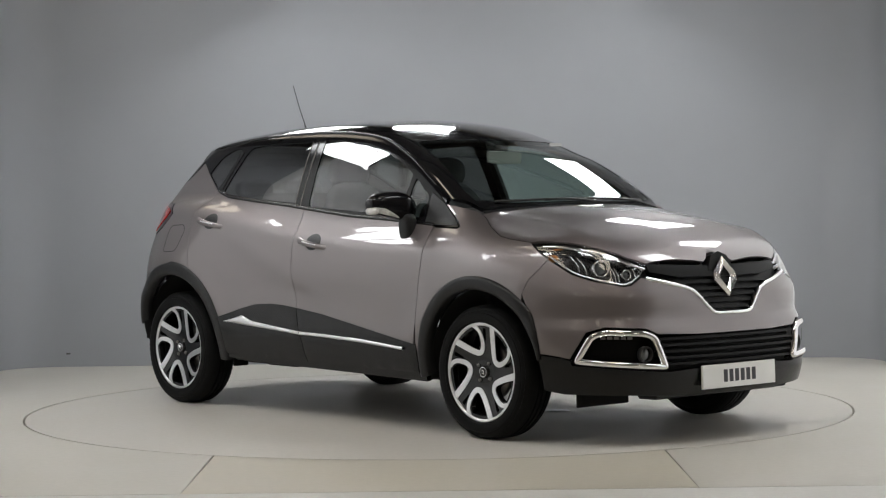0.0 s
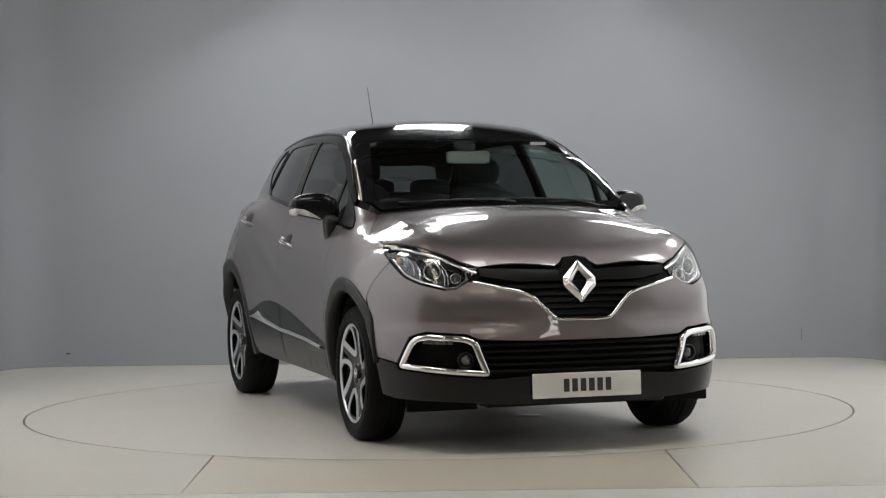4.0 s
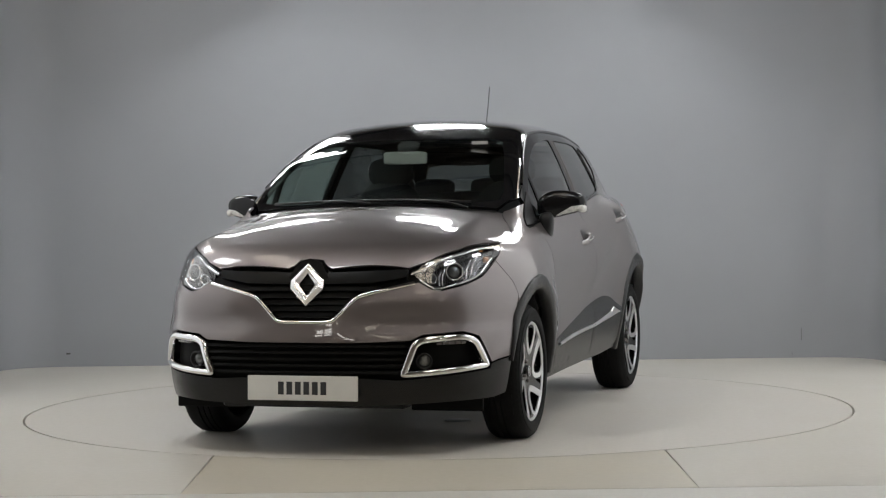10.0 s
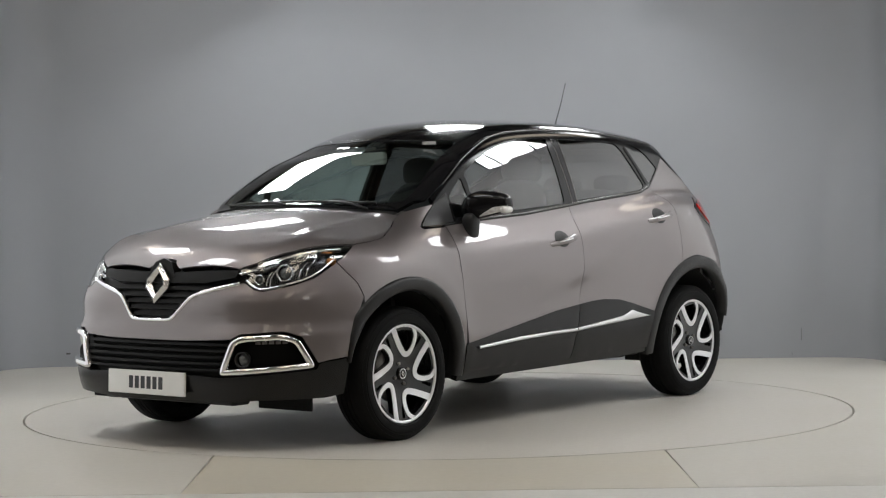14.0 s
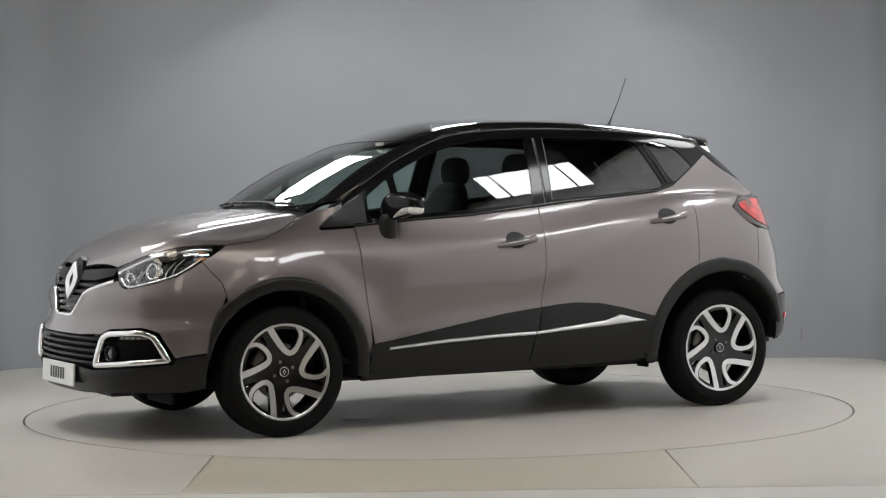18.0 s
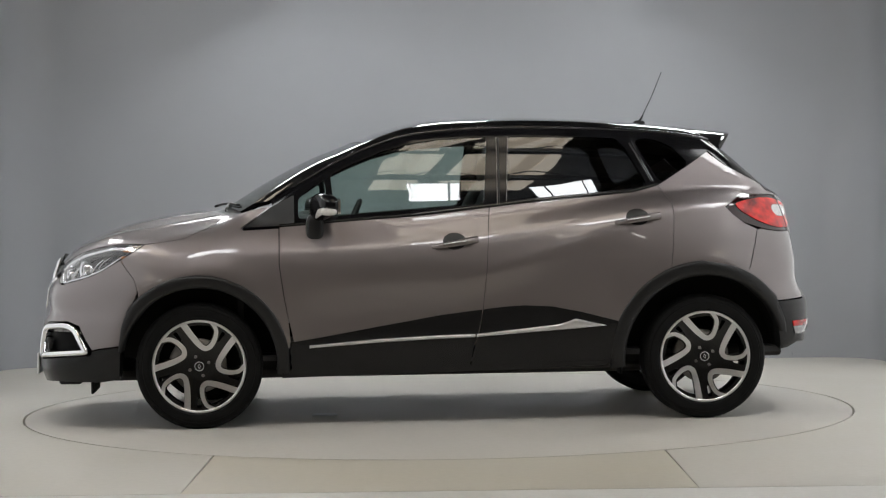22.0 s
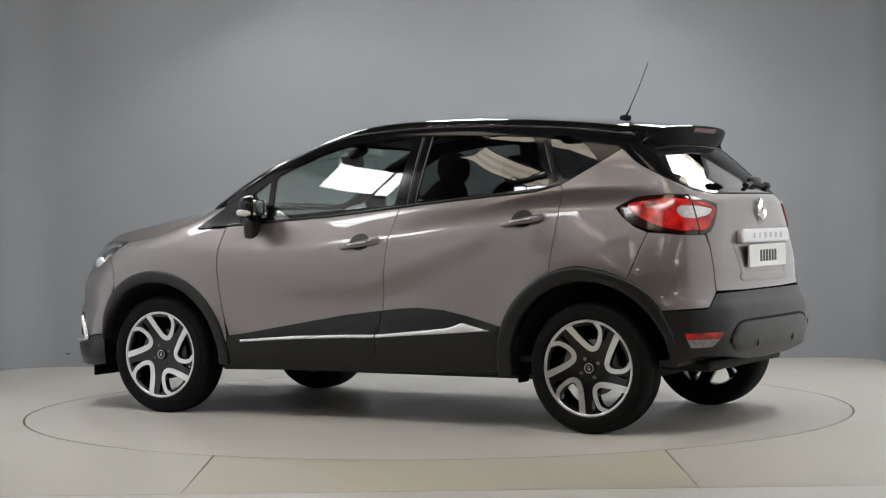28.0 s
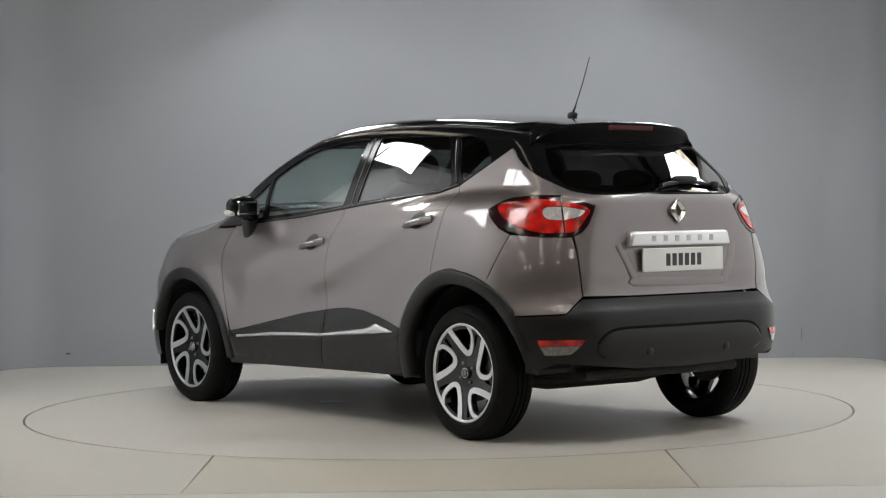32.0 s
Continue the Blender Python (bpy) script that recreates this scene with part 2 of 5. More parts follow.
def form(x, y, z):
    """The car's body as a field: below 0 inside, above 0 outside."""
    a = np.abs(y)
    up, low = np.maximum(z - 0.72, 0), np.maximum(0.48 - z, 0)
    sh = SHOULDER(x) - 0.72
    over = up - sh
    bend = 0.012 * np.logaddexp(0, over / 0.012)
    flank = 0.13 * np.minimum(up, sh) ** 2 / sh + 0.26 * np.maximum(over, 0) + (0.39 + 2.0 * (sh - 0.2)) * bend
    blend = np.clip((x + 1.8) / 0.85, 0, 1)
    blend = blend * blend * (3 - 2 * blend) * np.clip((1.4 - x) / 0.3, 0, 1)
    w = WIDTH(x) - blend * flank - (1 - blend) * 0.66 * up ** 1.6 - 0.5 * low ** 2 - 0.055 * np.maximum(0.84 - z, 0) ** 1.2
    w = w + 0.009 * np.exp(-((x + 1.25) / 0.35) ** 2 - ((z - 0.92) / 0.11) ** 2)
    w = w - 0.010 * np.exp(-((x - 0.05) / 0.75) ** 2 - ((z - 0.62 + 0.09 * x) / 0.12) ** 2)
    d = z - 0.72 + 0.35 * (x + 0.1)
    w = w + (0.004 * np.exp(-((d - 0.02) / 0.05) ** 2) - 0.006 * np.exp(-((d + 0.10) / 0.08) ** 2)) * np.clip((0.15 - x) / 0.3, 0, 1) * np.clip((x + 1.0) / 0.3, 0, 1)
    w = w - 0.04 * np.clip((z - 0.55) / 0.3, 0, 1) * np.clip((x - 1.35) / 0.4, 0, 1)
    for c, r0 in ((1.303, 0.47), (-1.303, 0.49)):
        r = np.sqrt((x - c) ** 2 + (z - 0.322) ** 2)
        w = w + 0.013 * np.exp(-((r - r0) / 0.085) ** 2) * np.clip((z - 0.35) / 0.2, 0, 1)
    side = a - w
    relief = np.clip((a - 0.16) / 0.22, 0, 1) * (0.012 * np.exp(-((z - 0.70) / 0.055) ** 2) - 0.016 * np.exp(-((z - 0.590) / 0.045) ** 2))
    nose = x - (NOSE(z) + relief - (0.185 + 0.052 * np.clip((z - 0.55) / 0.3, 0, 1)) * a ** 2 - 0.59 * a ** 6)
    tail = TAIL(z) + 0.067 * a ** 2 + 0.138 * a ** 6 - x
    ridge = 0.009 * np.exp(-((a - 0.600) / 0.055) ** 2) * np.clip((x - 1.08) / 0.15, 0, 1) * np.clip((1.95 - x) / 0.2, 0, 1)
    top = z - (BONNET(x) - CROWN(x) * (a / 0.77) ** 2.7 + ridge)
    f = smax(smax(smax(side, nose, 0.27), tail, 0.376), top, 0.07)
    h = np.maximum(z - 1.05, -0.05)
    gw = 0.772 - 0.30 * h - 0.27 * h * h - 0.03 * np.maximum(x - 0.2, 0) - 0.085 * np.maximum(-x - 0.6, 0) ** 1.5
    g = smax(a - gw, (x - SCREEN(z) + 0.10 * (a / 0.6) ** 2) * 0.5, 0.06)
    g = smax(g, z - ROOF(x) + 0.045 * (a / 0.55) ** 2, 0.09)
    g = smax(g, (HATCH(z) + 0.12 * (a / 0.6) ** 2 - x) * 0.7, 0.06)
    g = smax(g, 0.97 - z, 0.02)
    return -smax(-f, -g, 0.03)


def cast(kind, u, v, side=1):
    """Where rays of a view meet the form: side (x, z), top (x, y), and round the nose and the tail (angle * 0.9, z)."""
    u, v = np.asarray(u, float), np.asarray(v, float)
    one, nil = np.ones_like(u), np.zeros_like(u)
    if kind == "side":
        o, d = (u, 1.15 * one, v), (nil, -one, nil)
    elif kind == "top":
        o, d = (u, v, 1.9 * one), (nil, nil, -one)
    elif kind == "front":
        o, d = (2.6 * one, u, v), (-one, nil, nil)
    elif kind == "back":
        o, d = (-2.4 * one, u, v), (one, nil, nil)
    else:
        s = 1 if kind == "nose" else -1
        ax = 1.2 if kind == "nose" else -1.0
        c, q = np.cos(u / 0.9), np.sin(u / 0.9)
        o, d = (ax + s * 1.6 * c, 1.6 * q, v), (-s * c, -q, nil)
    o, d = np.stack(o, -1), np.stack(d, -1)
    t = nil.copy()
    for i in range(90):
        p = o + d * t[:, None]
        t = t + np.clip(0.75 * form(p[:, 0], p[:, 1], p[:, 2]), -0.05, 0.2)
        t = np.clip(t, 0, 2.2)
    p = o + d * t[:, None]
    return p


def slope(p):
    e = 1e-3
    g = [form(*(p + np.eye(3)[i] * e).T) - form(*(p - np.eye(3)[i] * e).T) for i in range(3)]
    g = np.stack(g, -1)
    return g / np.maximum(np.linalg.norm(g, axis=1, keepdims=True), 1e-9)


def inside(q, poly):
    x, y = q[:, 0], q[:, 1]
    r = np.zeros(len(q), bool)
    for (x0, y0), (x1, y1) in zip(poly, np.roll(poly, -1, 0)):
        c = (y0 > y) != (y1 > y)
        with np.errstate(all="ignore"):
            r ^= c & (x < (x1 - x0) * (y - y0) / (y1 - y0) + x0)
    return r


def dense(poly, step):
    out = []
    for a, b in zip(poly, np.roll(poly, -1, 0)):
        k = max(1, int(np.ceil(np.linalg.norm(b - a) / step)))
        out += [a + (b - a) * i / k for i in range(k)]
    return np.array(out)


def rounded(poly, r, n=5):
    """Rounds the corners of an outline."""
    out = []
    k = len(poly)
    for i in range(k):
        p, a, b = (np.array(poly[j % k], float) for j in (i, i - 1, i + 1))
        da, db = a - p, b - p
        la, lb = np.linalg.norm(da), np.linalg.norm(db)
        q = min(r, la * 0.45, lb * 0.45)
        s, e = p + da / la * q, p + db / lb * q
        out += [tuple((1 - t) ** 2 * s + 2 * t * (1 - t) * p + t * t * e) for t in np.linspace(0, 1, n)]
    return out


def inset(poly, d):
    poly = np.array(poly, float)
    area = np.sum(poly[:, 0] * np.roll(poly[:, 1], -1) - np.roll(poly[:, 0], -1) * poly[:, 1])
    a, b = poly - np.roll(poly, 1, 0), np.roll(poly, -1, 0) - poly
    na, nb = (np.stack([-v[:, 1], v[:, 0]], -1) / np.maximum(np.linalg.norm(v, axis=1), 1e-9)[:, None] for v in (a, b))
    n = na + nb
    n = n / np.maximum(np.sum(n * na, 1), 0.5)[:, None]
    return poly + n * d * (1 if area > 0 else -1)


def flat_mesh(poly, holes=(), step=0.03, gap=0.0):
    """Triangulates an outline with holes: points, triangles."""
    from mathutils.geometry import delaunay_2d_cdt
    loops = [dense(inset(poly, gap), step * 0.8)] + [dense(inset(h, -gap), step * 0.8) for h in holes]
    pts, edges = [], []
    for lp in loops:
        b = len(pts)
        pts += list(lp)
        edges += [(b + i, b + (i + 1) % len(lp)) for i in range(len(lp))]
    rim = np.array(pts)
    lo, hi = rim.min(0), rim.max(0)
    gx, gy = np.meshgrid(np.arange(lo[0] + step / 2, hi[0], step), np.arange(lo[1] + step / 2, hi[1], step * 0.87))
    gx = gx + (np.arange(gx.shape[0]) % 2 * step / 2)[:, None]
    g = np.stack([gx.ravel(), gy.ravel()], -1)

    def within(q):
        r = inside(q, loops[0])
        for h in loops[1:]:
            r &= ~inside(q, h)
        return r
    if len(g):
        g = g[within(g)]
    if len(g):
        d2 = np.min(((g[:, None] - rim[None]) ** 2).sum(-1), 1)
        g = g[d2 > (0.45 * step) ** 2]
    vs, _, fs, *_ = delaunay_2d_cdt([Vector(p) for p in [*pts, *g]], edges, [], 0, 1e-6)
    vs = np.array([tuple(v) for v in vs])
    fs = np.array([f for f in fs if len(f) == 3])
    return vs, fs[within(vs[fs].mean(1))]


def settle(x, y, z):
    """Brings a point onto the form: across the car near its sides, along the form's slope near its ends."""
    p = np.array([x, y, z], float)
    k = np.clip((x - 1.72) / 0.2, 0, 1) if x > 0 else np.clip((-1.60 - x) / 0.15, 0, 1)
    for i in range(12):
        n = slope(p[None])[0] * (k, 1, 0)
        p = p - n * 0.8 * form(*p) / max(n @ n, 0.05)
    return p


def to_view(kind, poly):
    """Outline points given by side (x, z) or front/back (y, z) views, brought into the view round the nose or tail."""
    ax, s = (1.2, 1) if kind == "nose" else (-1.0, -1)
    out = []
    for tag, a, *r in poly:
        if tag == "p":
            p = settle(a, *r) if r[0] > 1e-6 else (a, *r)
            out.append((0.9 * math.atan2(p[1], s * (p[0] - ax)), r[1]))
            continue
        z = r[0]
        p = cast({"s": "side", "f": "front", "b": "back"}[tag], [a], [z])[0]
        out.append((0.9 * math.atan2(p[1], s * (p[0] - ax)), z))
    return out


def panel_mesh(kind, poly, holes=(), step=0.03, gap=0.0015, off=0.0, thick=0.012, mirror=False, crown=None):
    """A body panel: an outline in a view, cast on the form, raised by off, with an edge turned in by thick. crown: height and width of a rounded edge."""
    q, fs = flat_mesh(poly, holes, step, gap)
    p = cast(kind, q[:, 0], q[:, 1])
    n = slope(p)
    a, b, c = p[fs[:, 0]], p[fs[:, 1]], p[fs[:, 2]]
    if np.sum(np.cross(b - a, c - a) * n[fs].mean(1)) < 0:
        fs = fs[:, ::-1]
    p = p + n * off
    if crown:
        rims = np.concatenate([dense(inset(w, gap if k == 0 else -gap), 0.004) for k, w in enumerate([poly, *holes])])
        d = np.concatenate([np.sqrt(np.min(((blk[:, None] - rims[None]) ** 2).sum(-1), 1)) for blk in np.array_split(q, max(1, len(q) // 200))])
        e = np.clip(d / crown[1], 0, 1)
        p = p + n * (crown[0] * np.sqrt(1 - (1 - e) ** 2))[:, None]
        fn = np.cross(p[fs[:, 1]] - p[fs[:, 0]], p[fs[:, 2]] - p[fs[:, 0]])
        n2 = np.zeros_like(p)
        for k in range(3):
            np.add.at(n2, fs[:, k], fn)
        n = n2 / np.maximum(np.linalg.norm(n2, axis=1, keepdims=True), 1e-12)
    if mirror:
        p, n, fs = p * (1, -1, 1), n * (1, -1, 1), fs[:, ::-1]
    count = {}
    for f in fs:
        for i in range(3):
            e = (int(f[i]), int(f[(i + 1) % 3]))
            count[e] = 1
    border = [e for e in count if (e[1], e[0]) not in count]
    ids = sorted({i for e in border for i in e})
    pos = {v: len(p) + i for i, v in enumerate(ids)}
    low = p[ids] - n[ids] * thick
    faces = [tuple(int(i) for i in f) for f in fs] + [(e[1], e[0], pos[e[0]], pos[e[1]]) for e in border]
    me = bpy.data.meshes.new("panel")
    allp = np.concatenate([p, low]) if len(ids) else p
    me.from_pydata([tuple(v) for v in allp], [], faces)
    me.polygons.foreach_set("use_smooth", [True] * len(faces))
    ns = []
    for f in fs:
        ns += [tuple(n[i]) for i in f]
    for e in border:
        d, t = p[e[1]] - p[e[0]], n[e[0]]
        k = np.cross(d, t)
        k = tuple(k / max(np.linalg.norm(k), 1e-9))
        ns += [k] * 4
    me.normals_split_custom_set(ns)
    return me


def panel(name, kind, poly, mat, parent, label="", both=False, **kw):
    obs = []
    for mirror in ((False, True) if both else (False,)):
        me = panel_mesh(kind, poly, mirror=mirror, **kw)
        me.name = name
        me.materials.append(mat)
        obs.append(link(name, me, parent, label))
    return obs


def ribbon(kind, one, two, mat, name, parent, label="", height=0.006, off=0.0, thick=0.02, mirror=False, closed=False):
    """A rounded bead between two lines of a view, laid on the form."""
    one, two = np.array(one, float), np.array(two, float)
    es = np.linspace(0, 1, 9)
    q = np.concatenate([one * (1 - e) + two * e for e in es])
    p = cast(kind, q[:, 0], q[:, 1])
    n = slope(p)
    h = np.repeat(off + height * np.sqrt(np.maximum(1 - (2 * es - 1) ** 2, 0)), len(one))
    p, k = (p + n * h[:, None]).reshape(9, -1, 3), n.reshape(9, -1, 3)
    p = np.concatenate([(p[0] - k[0] * thick)[None], p, (p[-1] - k[-1] * thick)[None]])
    if mirror:
        p = p * (1, -1, 1)
    bm = bmesh.new()
    rows = [[bm.verts.new(v) for v in row] for row in p]
    count = len(one)
    for a, b in zip(rows, rows[1:]):
        for i in range(count if closed else count - 1):
            j = (i + 1) % count
            bm.faces.new((a[i], a[j], b[j], b[i]))
    bmesh.ops.recalc_face_normals(bm, faces=bm.faces)
    return part(name, bm, mat, parent, label, smooth=62)


def lines(path, w, step=0.012):
    """Two lines at both sides of a line."""
    p = np.array(path, float)
    d = np.concatenate([[0], np.cumsum(np.linalg.norm(np.diff(p, axis=0), axis=1))])
    t = np.linspace(0, d[-1], max(3, int(d[-1] / step)))
    p = np.stack([np.interp(t, d, p[:, 0]), np.interp(t, d, p[:, 1])], -1)
    g = np.gradient(p, axis=0)
    n = np.stack([-g[:, 1], g[:, 0]], -1) / np.linalg.norm(g, axis=1)[:, None]
    return p + n * w / 2, p - n * w / 2


def levels(top, low, count=40):
    """Two lines given by heights over x."""
    xs = np.linspace(top[0][0], top[-1][0], count)
    out = []
    for pts in (top, low):
        pts = sorted(pts)
        out.append(np.stack([xs, np.interp(xs, [p[0] for p in pts], [p[1] for p in pts])], -1))
    return out


def arc(cx, cz, r, a0, a1, n=14):
    return [(cx + r * math.cos(radians(a0 + (a1 - a0) * i / n)), cz + r * math.sin(radians(a0 + (a1 - a0) * i / n))) for i in range(n + 1)]


# ---------- the studio ----------
def slab(name, poly, mat, z=0.0, depth=0.06, holes=(), step=0.25, gap=0.0, parent=None, label=""):
    """A flat piece of floor with an edge of the given depth."""
    q, fs = flat_mesh(poly, holes, step, gap)
    bm = bmesh.new()
    vs = [bm.verts.new((x, y, z)) for x, y in q]
    for f in fs:
        a, b, c = (vs[i] for i in f)
        if (b.co - a.co).cross(c.co - a.co).z < 0:
            b, c = c, b
        bm.faces.new((a, b, c))
    rim = [e for e in bm.edges if len(e.link_faces) == 1]
    low = {}
    for e in rim:
        for v in e.verts:
            if v not in low:
                low[v] = bm.verts.new(v.co - Vector((0, 0, depth)))
    for e in rim:
        a, b = e.verts
        bm.faces.new((a, b, low[b], low[a]))
    bmesh.ops.recalc_face_normals(bm, faces=bm.faces)
    for f in bm.faces:
        if abs(f.normal.z) > 0.9 and f.normal.z < 0:
            f.normal_flip()
    return part(name, bm, mat, parent, label)


R_TABLE = 2.2505
front_arc = arc(0, 0, R_TABLE + 0.009, 243.3, 296.7, 40)
round_arc = arc(0, 0, R_TABLE + 0.013, 243.1, -63.1, 120)
floor = slab("floor", [(-3.3, 3.4), (-3.3, -3.19), (-1.0152, -3.19)] + round_arc + [(1.0152, -3.19), (3.3, -3.19), (3.3, 3.4)], FLOOR, step=0.3)
tagged(floor, "pale grey painted studio floor with faint seams", "floor", kind="structure")
# the board before the turntable, between two seams
slab("floor_board", [(-1.012, -3.19), (1.012, -3.19)] + front_arc[::-1], BOARD, step=0.3, parent=floor)
apron = slab("pavement", [(-14, -4.4), (14, -4.4), (14, -3.196), (-14, -3.196)], APRON, step=1.0)
tagged(apron, "pale concrete strip before the studio floor", "floor", kind="structure")
hall_floor = slab("ground", [(-14, -18), (14, -18), (14, -4.404), (-14, -4.404)], CONCRETE, step=1.5)
tagged(hall_floor, "worn grey concrete floor of the hall", "floor", kind="structure")
bm = bmesh.new()
box(bm, -14, 14, -18, 14, -0.16, -0.06)
tagged(part("foundation", bm, GAPBLACK), "dark slab under the turntable and floor", "floor", kind="structure")

turntable = new("turntable")
tagged(turntable, "large round pale grey rotating platform flush with the floor", "turntable")
slab("platform", arc(0, 0, R_TABLE, 0, 360, 120)[:-1], TABLE, step=0.25, parent=turntable)
bm = bmesh.new()
lathe(bm, [(0.001, 0.0), (0.068, 0.0), (0.072, -0.003)], n=32, m=Matrix.Translation((0.64, 0.29, 0.004)) @ pose(0, 0, 0, 90))
part("cover_cap", bm, SATIN, turntable, "small bright metal cap set into the platform", smooth=30)


def wall_run():
    """The studio's wall: back and two sides with rounded corners, 3 m high, 8 cm thick."""
    path, r = [(-3.10, 0.855)], 0.40
    path += arc(-3.10 + r, 3.15 - r, r, 180, 90, 14)
    path += arc(3.12 - r, 3.15 - r, r, 90, 0, 14)
    path += [(3.12, 2.405)]
    bm = bmesh.new()
    rows = []
    for i, p in enumerate(path):
        a, b = Vector(path[max(i - 1, 0)]), Vector(path[min(i + 1, len(path) - 1)])
        d = (b - a).normalized()
        n = Vector((-d.y, d.x)) * 0.08
        rows.append([bm.verts.new(c) for c in ((p[0], p[1], -0.02), (p[0], p[1], 3.2), (p[0] + n.x, p[1] + n.y, 3.2), (p[0] + n.x, p[1] + n.y, -0.02))])
    for a, b in zip(rows, rows[1:]):
        for k in range(4):
            bm.faces.new((a[k], a[(k + 1) % 4], b[(k + 1) % 4], b[k]))
    bm.faces.new(rows[0])
    bm.faces.new(rows[-1][::-1])
    bmesh.ops.recalc_face_normals(bm, faces=bm.faces)
    return part("wall_back", bm, WALL, smooth=30)


wall = wall_run()
tagged(wall, "smooth grey painted studio wall with rounded corners", "wall", kind="structure")
for x, z, w, h in ((2.617, 0.17, 0.003, 0.09), (-2.66, 0.095, 0.03, 0.012), (2.55, 0.03, 0.002, 0.02)):
    bm = bmesh.new()
    box(bm, x - w / 2, x + w / 2, 3.146, 3.152, z - h / 2, z + h / 2, 0.001, 1)
    part("scuff_mark", bm, SCUFF, wall)


# unseen white side walls; their glow is added to light the car's sides
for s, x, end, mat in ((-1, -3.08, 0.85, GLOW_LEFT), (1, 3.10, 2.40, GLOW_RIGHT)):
    glow_wall = new("glow_wall")
    tagged(glow_wall, "large white side wall out of view, with an added glow", "light", group="side light walls")
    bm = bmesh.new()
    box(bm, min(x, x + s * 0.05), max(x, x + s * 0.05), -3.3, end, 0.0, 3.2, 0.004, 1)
    part("wall_board", bm, SIDEWALL, glow_wall)
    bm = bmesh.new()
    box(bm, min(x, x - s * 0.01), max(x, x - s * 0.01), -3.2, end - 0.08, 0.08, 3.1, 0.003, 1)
    part("glow_sheet", bm, mat, glow_wall, "added glowing white sheet on the side wall")


def luminaire(x, y, turn, length, w=0.225):
    """A ceiling light of the ring: a dark tray with a long diffuser between two short ones."""
    top = new("ceiling_light")
    tagged(top, "bright rectangular ceiling light panel in a slim dark tray", "light", group="ring of ceiling lights")
    h = length / 2
    bm = bmesh.new()
    box(bm, -h - 0.01, h + 0.01, -w - 0.01, w + 0.01, 0.004, 0.07, 0.006, 1)
    part("housing", bm, BEAM, top)
    c = h - min(0.19, length * 0.16)
    for a, b in ((-h, -c - 0.008), (-c + 0.008, c - 0.008), (c + 0.008, h)):
        bm = bmesh.new()
        box(bm, a, b, -w, w, -0.008, 0.003, 0.002, 1)
        part("diffuser", bm, LIGHT, top)
    for q in (-h * 0.8, h * 0.8):
        bm = bmesh.new()
        tube(bm, [(q, 0, 0.06), (q, 3.2, 4.2)], 0.006, 6)
        part("suspension_rod", bm, BEAM, top)
    top.matrix_basis = pose(x, y, 3.0, 0, 0, turn) @ pose(0, 0, 0, TILT)


for x, y, length in ((0.05, 2.38, 0.62), (-1.50, 2.30, 1.20), (1.85, 2.25, 1.00), (-2.72, 0.58, 0.72), (-2.60, -1.22, 0.66), (2.68, 0.62, 0.74), (2.64, -1.38, 0.72), (0.33, -2.74, 0.44), (1.38, -2.66, 0.66), (-1.35, -2.62, 0.80)):
    luminaire(x, y, math.degrees(math.atan2(y, x)) - 90, length, 0.175 if y < -2 else 0.225)

# the hall round the studio
bm = bmesh.new()
for a in ((-14.2, -14, -18, 14, 0, 9.2), (14, 14.2, -18, 14, 0, 9.2), (-14, 14, -18.2, -18, 0, 9.2), (-14, 14, 14, 14.2, 0, 9.2)):
    box(bm, *a)
tagged(part("wall_hall", bm, SHED), "cream clad walls of the hall around", "wall", kind="structure")
bm = bmesh.new()
box(bm, -14.2, 14.2, -18.2, 14.2, 9.2, 9.3)
tagged(part("ceiling", bm, ROOFSHEET), "dark roof sheets of the hall", "ceiling", kind="structure")
for y in (-16.5, -13.8, -10.4, -7.6, -5.7, -1.6, 3.0, 7.5, 12.0):
    bm = bmesh.new()
    box(bm, -14, 14, y - 0.09, y + 0.09, 8.4, 8.7, 0.01, 1)
    for i in range(28):
        x = -14 + i
        tube(bm, [(x, y, 8.6), (x + 0.5, y, 9.18)], 0.03, 6)
        tube(bm, [(x + 0.5, y, 9.18), (x + 1, y, 8.6)], 0.03, 6)
    tagged(part("roof_truss", bm, BEAM), "dark steel roof truss of the hall", "truss", group="roof trusses")
# rows from y -16.5 and y 4 are added fill for hall and car front
for x0, y0, y1 in ((-7.2, -9.4, -3.3), (0.85, -9.4, -3.3), (2.15, -9.4, -3.3), (-4.6, -6.6, 0.4), (-9.5, -16.5, -10.9), (-3.2, -16.5, -10.9), (3.2, -16.5, -10.9), (9.5, -16.5, -10.9), (-7.2, 4, 10), (8.2, 4, 10)):
    roof_light = new("skylight")
    tagged(roof_light, "cream translucent roof light between dark beams, partly added as hall fill light", "skylight", group="roof lights")
    for k in range(5):
        bm = bmesh.new()
        x = x0 + (k - 2) * 0.215
        box(bm, x - 0.104, x + 0.104, y0, y1, 9.16, 9.198, 0.004, 1)
        part("sheet", bm, SKYLIGHT if k % 2 else SKYLIGHT_PALE, roof_light)
for x0, z0, cols, rows in ((10.9, 8.3, 3, 3), (-11.0, 8.3, 2, 2), (-8.2, 7.9, 1, 2), (-2.7, 7.9, 2, 1), (4.2, 7.2, 1, 1)):
    pane = new("hall_window")
    tagged(pane, "small bright hall window high under the roof", "window", group="hall windows")
    for i in range(cols):
        for k in range(rows):
            bm = bmesh.new()
            x, z = x0 + (i - (cols - 1) / 2) * 0.85, z0 + (k - (rows - 1) / 2) * 0.55
            box(bm, x - 0.33, x + 0.33, -17.995, -17.96, z - 0.18, z + 0.18, 0.004, 1)
            part("pane", bm, PANE, pane)


